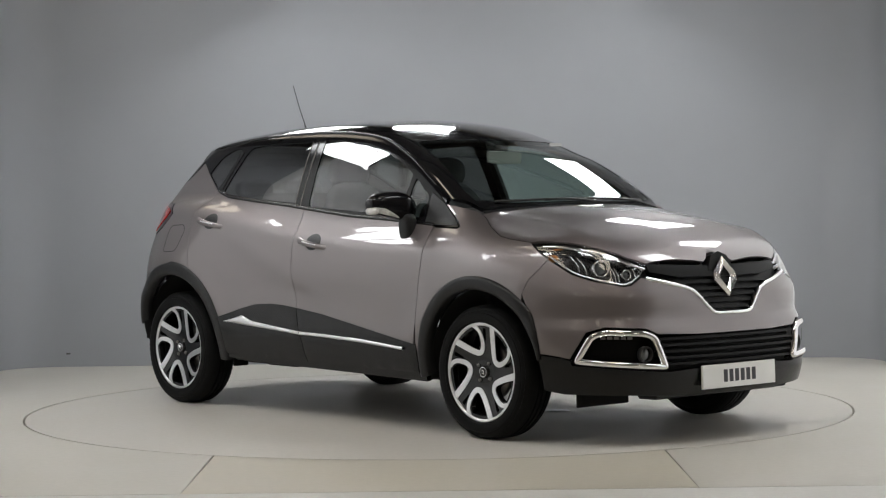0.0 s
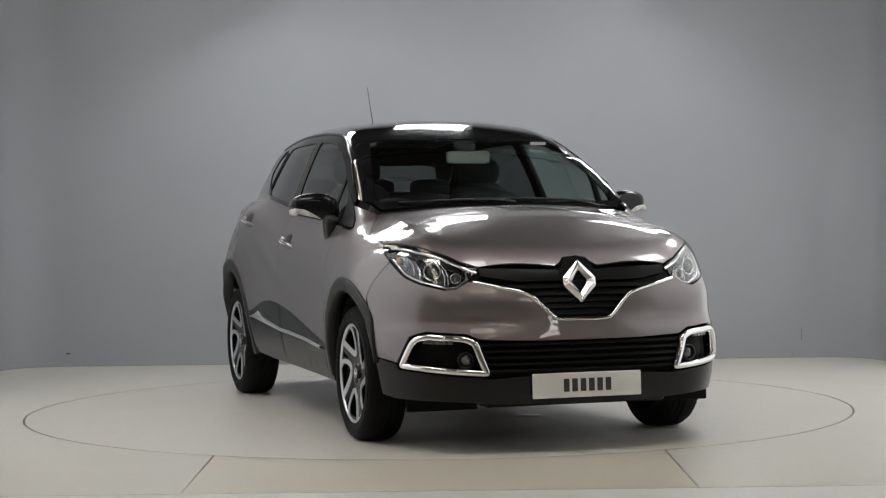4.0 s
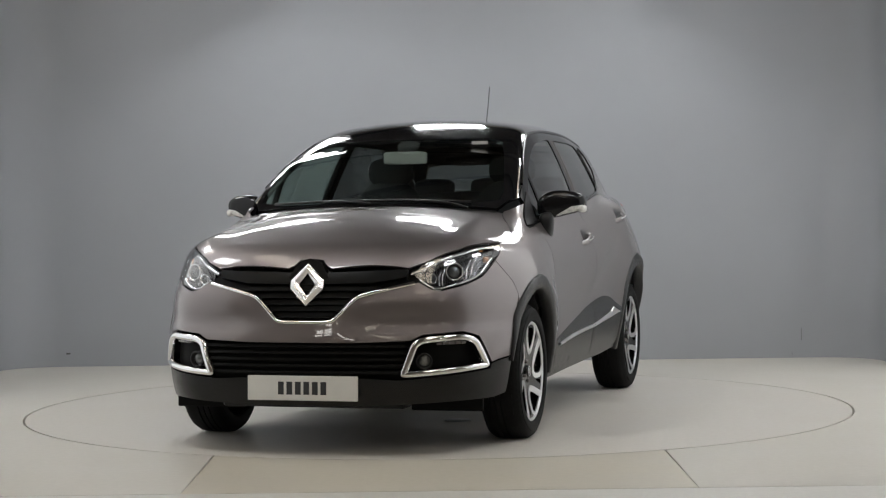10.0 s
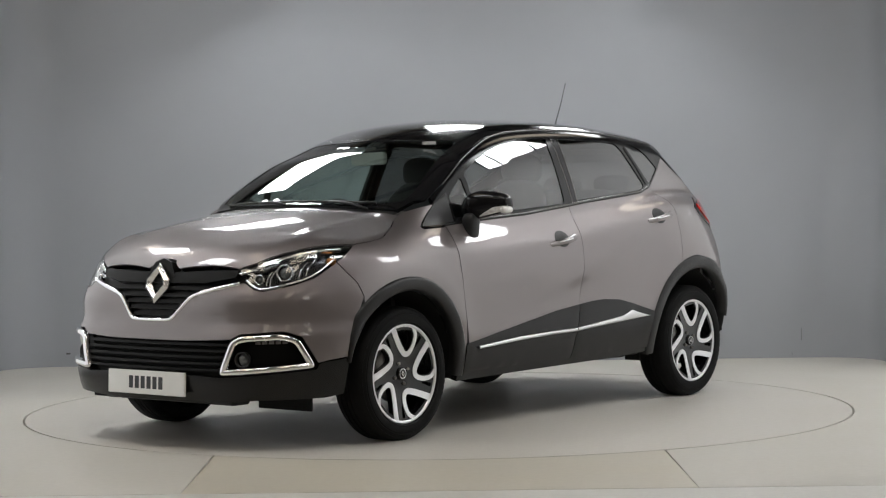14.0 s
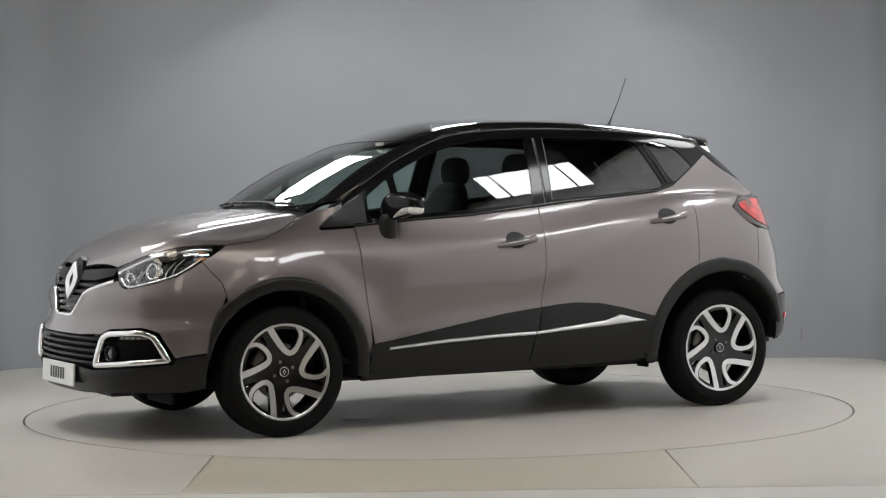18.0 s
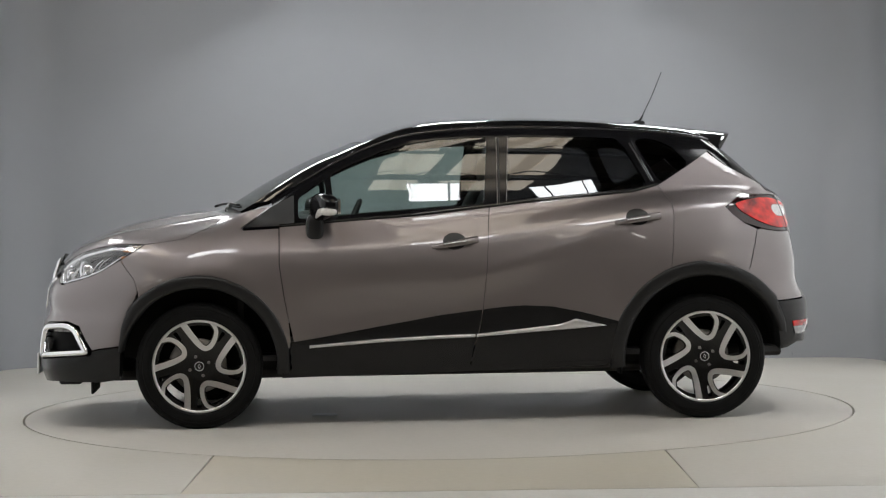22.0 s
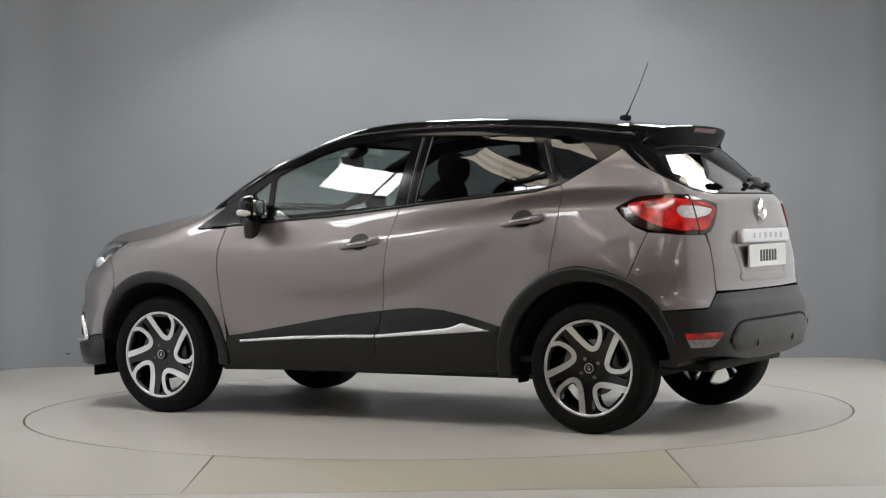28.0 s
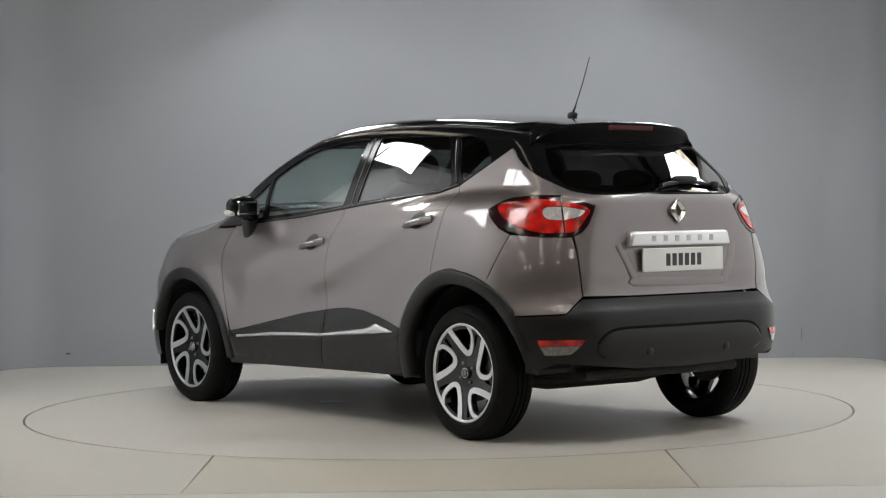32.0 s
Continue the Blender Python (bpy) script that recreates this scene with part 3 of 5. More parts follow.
# ---------- the car ----------
car = new("car")
tagged(car, "grey-brown metallic compact crossover car with gloss black roof on a turntable", "car")


BELT = [(1.07, 1.012), (0.889, 1.018), (0.51, 1.046), (0.218, 1.064), (-0.194, 1.107), (-0.37, 1.126), (-0.665, 1.152), (-0.958, 1.178),
        (-1.093, 1.212), (-1.282, 1.326), (-1.379, 1.389)]
CANT = [(1.10, 1.075), (0.95, 1.15), (0.82, 1.222), (0.627, 1.335), (0.508, 1.392), (0.36, 1.452), (0.213, 1.492), (0.0, 1.515), (-0.3, 1.527),
        (-0.7, 1.522), (-1.05, 1.503), (-1.3, 1.475), (-1.44, 1.452)]


def spline(pts, n=6):
    """Points of a smooth line through pts."""
    p = [np.array(q, float) for q in pts]
    p = [2 * p[0] - p[1], *p, 2 * p[-1] - p[-2]]
    out = []
    for a, b, c, d in zip(p, p[1:], p[2:], p[3:]):
        for i in range(n):
            t = i / n
            out.append(tuple(0.5 * (2 * b + (c - a) * t + (2 * a - 5 * b + 4 * c - d) * t * t + (3 * b - a - 3 * c + d) * t ** 3)))
    return out + [tuple(p[-2])]


def strip(path, w, w2=None):
    """The outline of a band of width w along a line (w2: its width at the far end)."""
    p = np.array(path, float)
    d = np.gradient(p, axis=0)
    n = np.stack([-d[:, 1], d[:, 0]], -1) / np.linalg.norm(d, axis=1)[:, None]
    ws = np.linspace(w, w if w2 is None else w2, len(p))[:, None] / 2
    return [tuple(q) for q in (p + n * ws)] + [tuple(q) for q in (p - n * ws)[::-1]]


def on_top(pts):
    """Side (x, z), front or back (y, z) points as seen from above."""
    out = []
    for tag, a, *r in pts:
        if tag == "p":
            out.append((a, r[0]))
            continue
        z = r[0]
        p = cast({"s": "side", "f": "front", "b": "back"}[tag], [a], [z])[0]
        out.append((p[0], p[1]))
    return out


def across(half):
    """Closes a half outline (cross direction first) with its mirror image."""
    return list(half) + [(-u, v) for u, v in half[::-1] if abs(u) > 1e-6]


def across_top(half):
    return list(half) + [(x, -y) for x, y in half[::-1] if abs(y) > 1e-6]


def both_sides(name, poly, mat, label="", **kw):
    return panel(name, "side", poly, mat, car, label, both=True, **kw)


# front wings, doors and rear quarters
both_sides("front_wing", [(1.57, 0.939), (1.45, 0.953), (1.375, 0.967), (1.345, 0.978), (1.325, 0.987), (1.25, 1.018), (1.183, 1.049), (1.13, 1.073), (1.10, 1.087), (1.05, 1.103), (0.985, 1.117), (0.95, 1.122), (0.93, 1.124),
           (1.083, 1.016), (1.072, 1.004), (0.892, 1.012), (0.893, 0.823), (0.868, 0.65), (0.845, 0.52), (0.838, 0.44), (0.842, 0.40)] + arc(1.303, 0.322, 0.43, 169, 46, 20)
           + [(1.605, 0.70), (1.625, 0.765), (1.665, 0.815), (1.695, 0.862), (1.64, 0.895)], PAINT, step=0.025)
door_f = both_sides("front_door", BELT[1:5] + [(-0.181, 0.983), (-0.167, 0.781), (-0.147, 0.578), (-0.12, 0.40), (0.815, 0.40), (0.845, 0.53), (0.868, 0.65), (0.891, 0.823)],
                    PAINT, step=0.025)
door_r = both_sides("rear_door", [(-0.196, 1.107)] + BELT[5:9] + [(-1.14, 1.13), (-1.148, 1.07), (-1.141, 0.972), (-1.122, 0.80)] + arc(-1.303, 0.322, 0.45, 66, 10, 14)
                    + [(-0.84, 0.40), (-0.12, 0.40), (-0.147, 0.578), (-0.167, 0.781), (-0.181, 0.983)], PAINT, step=0.025)
quarter = both_sides("rear_quarter", BELT[8:10] + [(-1.379, 1.389), (-1.44, 1.338), (-1.502, 1.298), (-1.583, 1.257), (-1.64, 1.23), (-1.70, 1.192), (-1.742, 1.157), (-1.655, 1.161), (-1.515, 1.149), (-1.43, 1.095), (-1.527, 1.009), (-1.598, 0.978),
             (-1.575, 0.90), (-1.535, 0.775)] + arc(-1.303, 0.322, 0.45, 118, 66, 12) + [(-1.122, 0.80), (-1.141, 0.972), (-1.148, 1.07), (-1.14, 1.13)], PAINT, step=0.025)
for ob, s in zip(quarter, (1, -1)):
    if s < 0:
        bmx = panel_mesh("side", rounded(strip(rounded([(-1.40, 0.885), (-1.395, 1.0), (-1.375, 1.025), (-1.235, 1.03), (-1.205, 1.0), (-1.25, 0.90), (-1.275, 0.878), (-1.38, 0.872)], 0.03) + [(-1.40, 0.885)], 0.004), 0.0001, 2), step=0.02, gap=0, off=0.0008, thick=0.001, mirror=True)
        bmx.materials.append(GAPBLACK)
        link("fuel_flap_joint", bmx, ob)

# lower cladding with its silver strips
CLAD_F = [(0.842, 0.434), (0.714, 0.452), (0.364, 0.511), (0.073, 0.56), (-0.145, 0.585), (-0.125, 0.48), (-0.10, 0.40), (-0.078, 0.30), (0.835, 0.29), (0.84, 0.36)]
CLAD_R = [(-0.147, 0.585), (-0.25, 0.597), (-0.362, 0.603), (-0.506, 0.595), (-0.651, 0.566), (-0.86, 0.512), (-0.845, 0.42), (-0.84, 0.312), (-0.08, 0.30), (-0.102, 0.40), (-0.127, 0.48)]
for doors, poly, up, low in ((door_f, CLAD_F, [(0.745, 0.416), (0.394, 0.443), (0.10, 0.455), (-0.104, 0.460)], [(0.745, 0.402), (0.394, 0.425), (0.10, 0.438), (-0.104, 0.443)]),
                             (door_r, CLAD_R, [(-0.110, 0.460), (-0.36, 0.484), (-0.534, 0.502), (-0.585, 0.516), (-0.621, 0.531), (-0.70, 0.512), (-0.782, 0.495)], [(-0.110, 0.444), (-0.36, 0.462), (-0.62, 0.479), (-0.782, 0.493)])):
    for ob, mir in zip(doors, (False, True)):
        me = panel_mesh("side", poly, step=0.03, off=0.003, thick=0.006, mirror=mir, crown=(0.004, 0.012))
        me.materials.append(SMOOTH)
        link("door_cladding", me, ob, "grained black plastic cladding")
        ribbon("side", *levels(up, low), SATIN, "silver_strip", ob, "satin silver trim strip", height=0.006, off=0.012, thick=0.006, mirror=mir)
both_sides("sill", [(0.88, 0.30), (0.83, 0.292), (-0.84, 0.312), (-0.875, 0.302), (-0.86, 0.290), (-0.44, 0.271), (0.40, 0.257), (0.885, 0.247)], SMOOTH, step=0.04, off=0.0, thick=0.05)
def along(path, n):
    p = np.array(path, float)
    d = np.concatenate([[0], np.cumsum(np.linalg.norm(np.diff(p, axis=0), axis=1))])
    t = np.linspace(0, d[-1], n)
    return np.stack([np.interp(t, d, p[:, 0]), np.interp(t, d, p[:, 1])], -1)


for mir in (False, True):
    ribbon("side", along(arc(1.303, 0.322, 0.460, 186, 40, 40) + [(1.664, 0.60), (1.690, 0.53), (1.704, 0.44), (1.706, 0.40)], 90), along(arc(1.303, 0.322, 0.394, 186, 11, 44), 90), PLASTIC, "front_arch_trim", car, "grained black wheel arch trim", height=0.010, off=0.003, thick=0.05, mirror=mir)
    ribbon("side", along(arc(-1.303, 0.322, 0.498, -6, 88, 30) + arc(-1.303, 0.322, 0.488, 96, 142, 16) + [(-1.690, 0.60), (-1.735, 0.50), (-1.745, 0.44)], 90), along(arc(-1.303, 0.322, 0.420, -6, 163, 48), 90), PLASTIC, "rear_arch_trim", car, "grained black wheel arch trim", height=0.010, off=0.003, thick=0.05, mirror=mir)

# side windows in their black surround
W_TRI = [(0.79, 1.06), (0.79, 1.168), (0.655, 1.262), (0.635, 1.066)]
W_F = [(0.60, 1.072), (0.622, 1.282), (0.508, 1.338), (0.36, 1.40), (0.213, 1.441), (0.065, 1.463), (-0.06, 1.472), (-0.20, 1.477), (-0.165, 1.125)]
W_R = [(-0.312, 1.478), (-0.285, 1.143), (-0.665, 1.172), (-0.90, 1.192), (-1.01, 1.205), (-1.03, 1.225), (-0.925, 1.42), (-0.885, 1.462), (-0.70, 1.472)]
W_Q = [(-0.985, 1.452), (-1.05, 1.462), (-1.12, 1.447), (-1.19, 1.41), (-1.27, 1.325), (-1.115, 1.235), (-1.08, 1.27)]
WINDOWS = [(W_TRI, GLASS), (W_F, GLASS), (W_R, TINT), (W_Q, TINT)]
surround = both_sides("window_surround", BELT + [(-1.41, 1.40)] + CANT[:1:-1] + [(0.93, 1.160), (0.925, 1.126), (1.075, 1.017)], PILLAR, "gloss black window surround",
                      holes=[rounded(w, 0.02) for w, _ in WINDOWS], step=0.018, gap=0.001, thick=0.02)
for ob, mir in zip(surround, (False, True)):
    for w, g in WINDOWS:
        me = panel_mesh("side", rounded(w, 0.02), step=0.05, gap=-0.003, off=-0.004, thick=0.003, mirror=mir)
        me.materials.append(g)
        link("side_window", me, ob, "dark privacy glass" if g is TINT else "clear glass").visible_shadow = False
    ribbon("side", *lines(spline(CANT)[12:74], 0.011), TRIMGLOSS, "drip_rail", ob, "gloss black drip rail", height=0.006, off=0.001, thick=0.004, mirror=mir)
    ribbon("side", *lines([(q[0], q[1] + 0.009) for q in BELT[1:9]], 0.012), TRIMGLOSS, "belt_seal", ob, "gloss black belt seal", height=0.005, off=0.001, thick=0.004, mirror=mir)
    ribbon("side", *lines([(-1.063, 1.232), (-0.965, 1.44)], 0.022), PILLAR, "pillar_trim", ob, "gloss black pillar trim", height=0.004, off=0.001, thick=0.004, mirror=mir)
    ribbon("side", *lines([(-0.248, 1.13), (-0.262, 1.475)], 0.006), GAPBLACK, "door_gap", ob, "dark gap between the doors", height=0.0012, off=0.0, thick=0.002, mirror=mir)
    # the gleam on the door and window edges, laid on as grey lines
    for path in ([(-0.238, 1.126), (-0.252, 1.474)], [(-0.286, 1.138), (-0.312, 1.476)]):
        ribbon("side", *lines(path, 0.0035), STEEL, "window_seal", ob, "thin grey window edge", height=0.0015, off=0.001, thick=0.002, mirror=mir)
    me = panel_mesh("side", [(1.068, 1.017), (0.885, 1.022), (0.81, 1.03), (0.81, 1.185), (0.925, 1.125)], step=0.03, gap=0.002, off=0.004, thick=0.006, mirror=mir)
    me.materials.append(PLASTIC)
    link("sail_panel", me, ob, "matt black corner panel")

# roof, bonnet and screens, seen from above
cant_top = on_top([("s", x, z) for x, z in CANT])
SCREEN_EDGE = [(1.175, 0.0), (1.155, 0.25), (1.10, 0.48), (1.035, 0.625), (0.96, 0.632), (0.80, 0.592), (0.62, 0.545), (0.475, 0.505), (0.455, 0.47), (0.49, 0.25), (0.50, 0.0)]
hole = across_top(SCREEN_EDGE[:-1] + [(0.50, 0.0)])
rear_edge = [(-1.47, 0.52), (-1.50, 0.40), (-1.515, 0.0)]
shell = across_top([(1.19, 0.0), (1.165, 0.30), (1.115, 0.52), (1.09, 0.63)] + cant_top[1:] + rear_edge)
roof = panel("roof", "top", shell, BLACK, car, "gloss black roof and screen pillars", holes=[hole], step=0.035, gap=0.001, thick=0.02)[0]
me = panel_mesh("top", hole, step=0.05, gap=0.001, off=-0.002, thick=0.004)
me.materials.append(GLASS)
ws = link("windscreen", me, car, "clear raked windscreen")
ws.visible_shadow = False
wing_edge = on_top([("s", 1.13, 1.073), ("s", 1.183, 1.049), ("s", 1.25, 1.018), ("s", 1.325, 0.987), ("s", 1.345, 0.978), ("s", 1.375, 0.967), ("s", 1.45, 0.953), ("s", 1.57, 0.939)])
lamp_edge = [tuple(settle(*q)[:2]) for q in ((1.72, 0.752, 0.938), (1.868, 0.682, 0.915), (1.94, 0.615, 0.896), (2.00, 0.542, 0.862), (2.022, 0.46, 0.834))]
BADGE_TOP = [("f", 0.30, 0.850), ("f", 0.105, 0.836), ("f", 0.075, 0.852), ("f", 0.055, 0.874), ("f", 0.0, 0.880)]
bonnet = panel("bonnet", "top", across_top([(1.30, 0.0), (1.292, 0.27), (1.21, 0.48), (1.15, 0.59)] + wing_edge + lamp_edge + on_top(BADGE_TOP)), PAINT, car, step=0.03)[0]
panel("scuttle", "top", across_top([(1.315, 0.0), (1.31, 0.28), (1.23, 0.49), (1.17, 0.59), (1.12, 0.62), (1.05, 0.64), (1.09, 0.52), (1.145, 0.28), (1.165, 0.0)]), PLASTIC, car, "black plastic scuttle under the wipers", step=0.05, off=-0.016, thick=0.004)

# nose
HL = [("p", 2.04, 0.468, 0.828), ("p", 2.0, 0.545, 0.862), ("p", 1.94, 0.615, 0.896), ("p", 1.87, 0.680, 0.915), ("p", 1.72, 0.752, 0.938), ("p", 1.572, 0.787, 0.941), ("p", 1.64, 0.812, 0.896), ("p", 1.70, 0.814, 0.866),
      ("p", 1.825, 0.79, 0.797), ("p", 1.927, 0.735, 0.766), ("p", 2.003, 0.662, 0.747), ("p", 2.03, 0.618, 0.738), ("p", 2.045, 0.575, 0.745), ("p", 2.05, 0.518, 0.778)]
hl = to_view("nose", HL)
V_LINE = [(0.0, 0.598), (0.112, 0.600), (0.150, 0.620), (0.222, 0.692), (0.265, 0.717), (0.36, 0.741), (0.488, 0.770)]
v_line = to_view("nose", [("f", y, z) for y, z in V_LINE])
FOG = [("p", 2.149, 0.438, 0.349), ("p", 2.127, 0.497, 0.510), ("p", 2.11, 0.550, 0.533), ("p", 2.00, 0.723, 0.543), ("p", 1.94, 0.775, 0.520), ("p", 1.86, 0.815, 0.383)]
fog = to_view("nose", FOG)
bumper = across(v_line + to_view("nose", [("p", 2.052, 0.516, 0.774), ("p", 2.045, 0.575, 0.741), ("p", 2.03, 0.618, 0.734), ("p", 2.003, 0.662, 0.743), ("p", 1.927, 0.735, 0.762), ("p", 1.825, 0.79, 0.793), ("s", 1.696, 0.861), ("s", 1.665, 0.815), ("s", 1.625, 0.765), ("s", 1.605, 0.70),
                 ("s", 1.64, 0.62), ("s", 1.675, 0.50), ("s", 1.69, 0.428), ("s", 1.80, 0.415), ("p", 1.853, 0.818, 0.405), ("p", 1.93, 0.782, 0.528), ("p", 2.0, 0.725, 0.552), ("p", 2.11, 0.548, 0.542), ("p", 2.128, 0.493, 0.516), ("f", 0.25, 0.507), ("f", 0.0, 0.507)]))
bump = panel("front_bumper", "nose", bumper, PAINT, car, step=0.03)[0]
lower = across(to_view("nose", [("f", 0.0, 0.352), ("f", 0.30, 0.350), ("f", 0.432, 0.342), ("p", 1.863, 0.816, 0.377), ("p", 1.853, 0.82, 0.40), ("s", 1.80, 0.410), ("s", 1.69, 0.423), ("s", 1.70, 0.35), ("s", 1.705, 0.255), ("s", 1.80, 0.240), ("f", 0.62, 0.238), ("f", 0.30, 0.222), ("f", 0.0, 0.222)]))
panel("lower_bumper", "nose", lower, SMOOTH, car, "grained black lower bumper", step=0.035, thick=0.06)
for s in (1, -1):
    bm = bmesh.new()
    box(bm, 1.84, 1.855, s * 0.58 - 0.17, s * 0.58 + 0.17, 0.180, 0.25, 0.004, 1)
    part("air_deflector", bm, RUBBER, car, "black rubber flap under the bumper")
for s in (1, -1):
    bm = bmesh.new()
    box(bm, -0.885, -0.872, s * 0.70 - 0.05, s * 0.70 + 0.05, 0.228, 0.31, 0.004, 1)
    part("air_deflector", bm, RUBBER, car, "black rubber flap before the rear wheel")
bm = bmesh.new()
box(bm, 1.93, 2.05, -0.44, 0.44, 0.205, 0.25, 0.01, 1)
part("undertray_lip", bm, PLASTIC, car)

# grilles
gr = across(v_line + to_view("nose", [("f", 0.505, 0.79), ("p", 2.035, 0.462, 0.838)] + BADGE_TOP))
grille = panel("upper_grille", "nose", gr, GRILLE, car, "black grille with chrome strip", step=0.04, gap=-0.004, off=-0.035, thick=0.004)[0]
for z, y0 in ((0.626, 0.14), (0.655, 0.17), (0.684, 0.205), (0.714, 0.25), (0.748, 0.34)):
    me = panel_mesh("nose", across(to_view("nose", [("f", 0.0, z + 0.011), ("f", y0 / 2, z + 0.011), ("f", y0, z + 0.011), ("f", y0, z - 0.004), ("f", y0 / 2, z - 0.004), ("f", 0.0, z - 0.004)])), step=0.03, gap=0, off=-0.012, thick=0.022)
    me.materials.append(GRILLE)
    link("grille_bar", me, grille)
me = panel_mesh("nose", across(to_view("nose", [("f", 0.0, 0.825), ("f", 0.09, 0.822), ("f", 0.30, 0.829), ("f", 0.455, 0.835), ("f", 0.45, 0.800), ("f", 0.30, 0.775), ("f", 0.09, 0.772), ("f", 0.0, 0.772)])), step=0.03, gap=0, off=-0.006, thick=0.03)
me.materials.append(GRILLE)
link("grille_blade", me, grille)
full_v = [(-u, v) for u, v in spline(v_line, 4)[::-1]][:-1] + spline(v_line, 4)
ribbon("nose", *lines(full_v, 0.017), CHROME, "chrome_strip", grille, "chrome strip in a wide v", height=0.008, off=0.001, thick=0.02)
lg = across(to_view("nose", [("f", 0.0, 0.512), ("f", 0.25, 0.512), ("f", 0.51, 0.515), ("f", 0.47, 0.34), ("f", 0.25, 0.338), ("f", 0.0, 0.338)]))
lgr = panel("lower_grille", "nose", lg, DARK, car, "black slatted lower grille", step=0.05, off=-0.05, thick=0.005)[0]
for z in (0.375, 0.405, 0.435, 0.465, 0.494):
    me = panel_mesh("nose", across(to_view("nose", [("f", 0.0, z + 0.006), ("f", 0.25, z + 0.006), ("f", 0.492 if z > 0.4 else 0.47, z + 0.006), ("f", 0.49 if z > 0.4 else 0.468, z - 0.006), ("f", 0.25, z - 0.006), ("f", 0.0, z - 0.006)])), step=0.04, gap=0, off=-0.012, thick=0.035)
    me.materials.append(GRILLE)
    link("slat", me, lgr)

# the diamond badges
def badge(name, m, h, parent):
    bm = bmesh.new()
    w = h * 0.40
    outer = [(0, h / 2), (-w, 0.10 * h), (-w, -0.10 * h), (0, -h / 2), (w, -0.10 * h), (w, 0.10 * h)]
    inner = [(0, 0.27 * h), (-0.46 * w, 0.02 * h), (-0.46 * w, -0.02 * h), (0, -0.27 * h), (0.46 * w, -0.02 * h), (0.46 * w, 0.02 * h)]
    mid = [((a[0] + b[0]) / 2, (a[1] + b[1]) / 2) for a, b in zip(outer, inner)]
    rows = [[bm.verts.new(m @ Vector((d, x, z))) for x, z in q] for q, d in ((outer, 0.0), (outer, 0.008), (mid, 0.022), (inner, 0.008), (inner, 0.0))]
    for a, b in zip(rows, rows[1:]):
        for k in range(6):
            bm.faces.new((a[k], a[(k + 1) % 6], b[(k + 1) % 6], b[k]))
    bmesh.ops.recalc_face_normals(bm, faces=bm.faces)
    return part(name, bm, BRIGHT, parent, "chrome diamond badge")


badge("badge", pose(2.094, 0, 0.765, 0, -14, 0), 0.196, grille)
bm = bmesh.new()
pl = [(0, 0.108), (-0.055, 0.09), (-0.095, 0.02), (-0.06, -0.05), (0, -0.10), (0.06, -0.05), (0.095, 0.02), (0.055, 0.09)]
m = pose(2.052, 0, 0.772, 0, -14, 0)
a = [bm.verts.new(m @ Vector((0.03, x, z))) for x, z in pl]
b = [bm.verts.new(m @ Vector((-0.03, x * 1.05, z * 1.05))) for x, z in pl]
bm.faces.new(a)
for k in range(8):
    bm.faces.new((a[k], b[k], b[(k + 1) % 8], a[(k + 1) % 8]))
bmesh.ops.recalc_face_normals(bm, faces=bm.faces)
part("badge_mount", bm, GRILLE, grille)


def plate(name, m, parent, w=0.524, h=0.111):
    """A white plate with six dark bars where its letters stand."""
    bm = bmesh.new()
    box(bm, 0, 0.012, -w / 2, w / 2, -h / 2, h / 2, 0.003, 2)
    bmesh.ops.transform(bm, matrix=m, verts=bm.verts)
    pl = part(name, bm, WHITE, parent, "white plate with dark print")
    for k in range(6):
        bm = bmesh.new()
        y = (k - 2.5) * 0.0405
        box(bm, 0.0115, 0.0135, y - 0.0135, y + 0.0135, -0.029, 0.029, 0.0004, 1)
        bmesh.ops.transform(bm, matrix=m, verts=bm.verts)
        part("print_bar", bm, INK, pl)
    return pl


plate("front_plate", pose(2.172, 0, 0.305, 0, -2, 0), car)

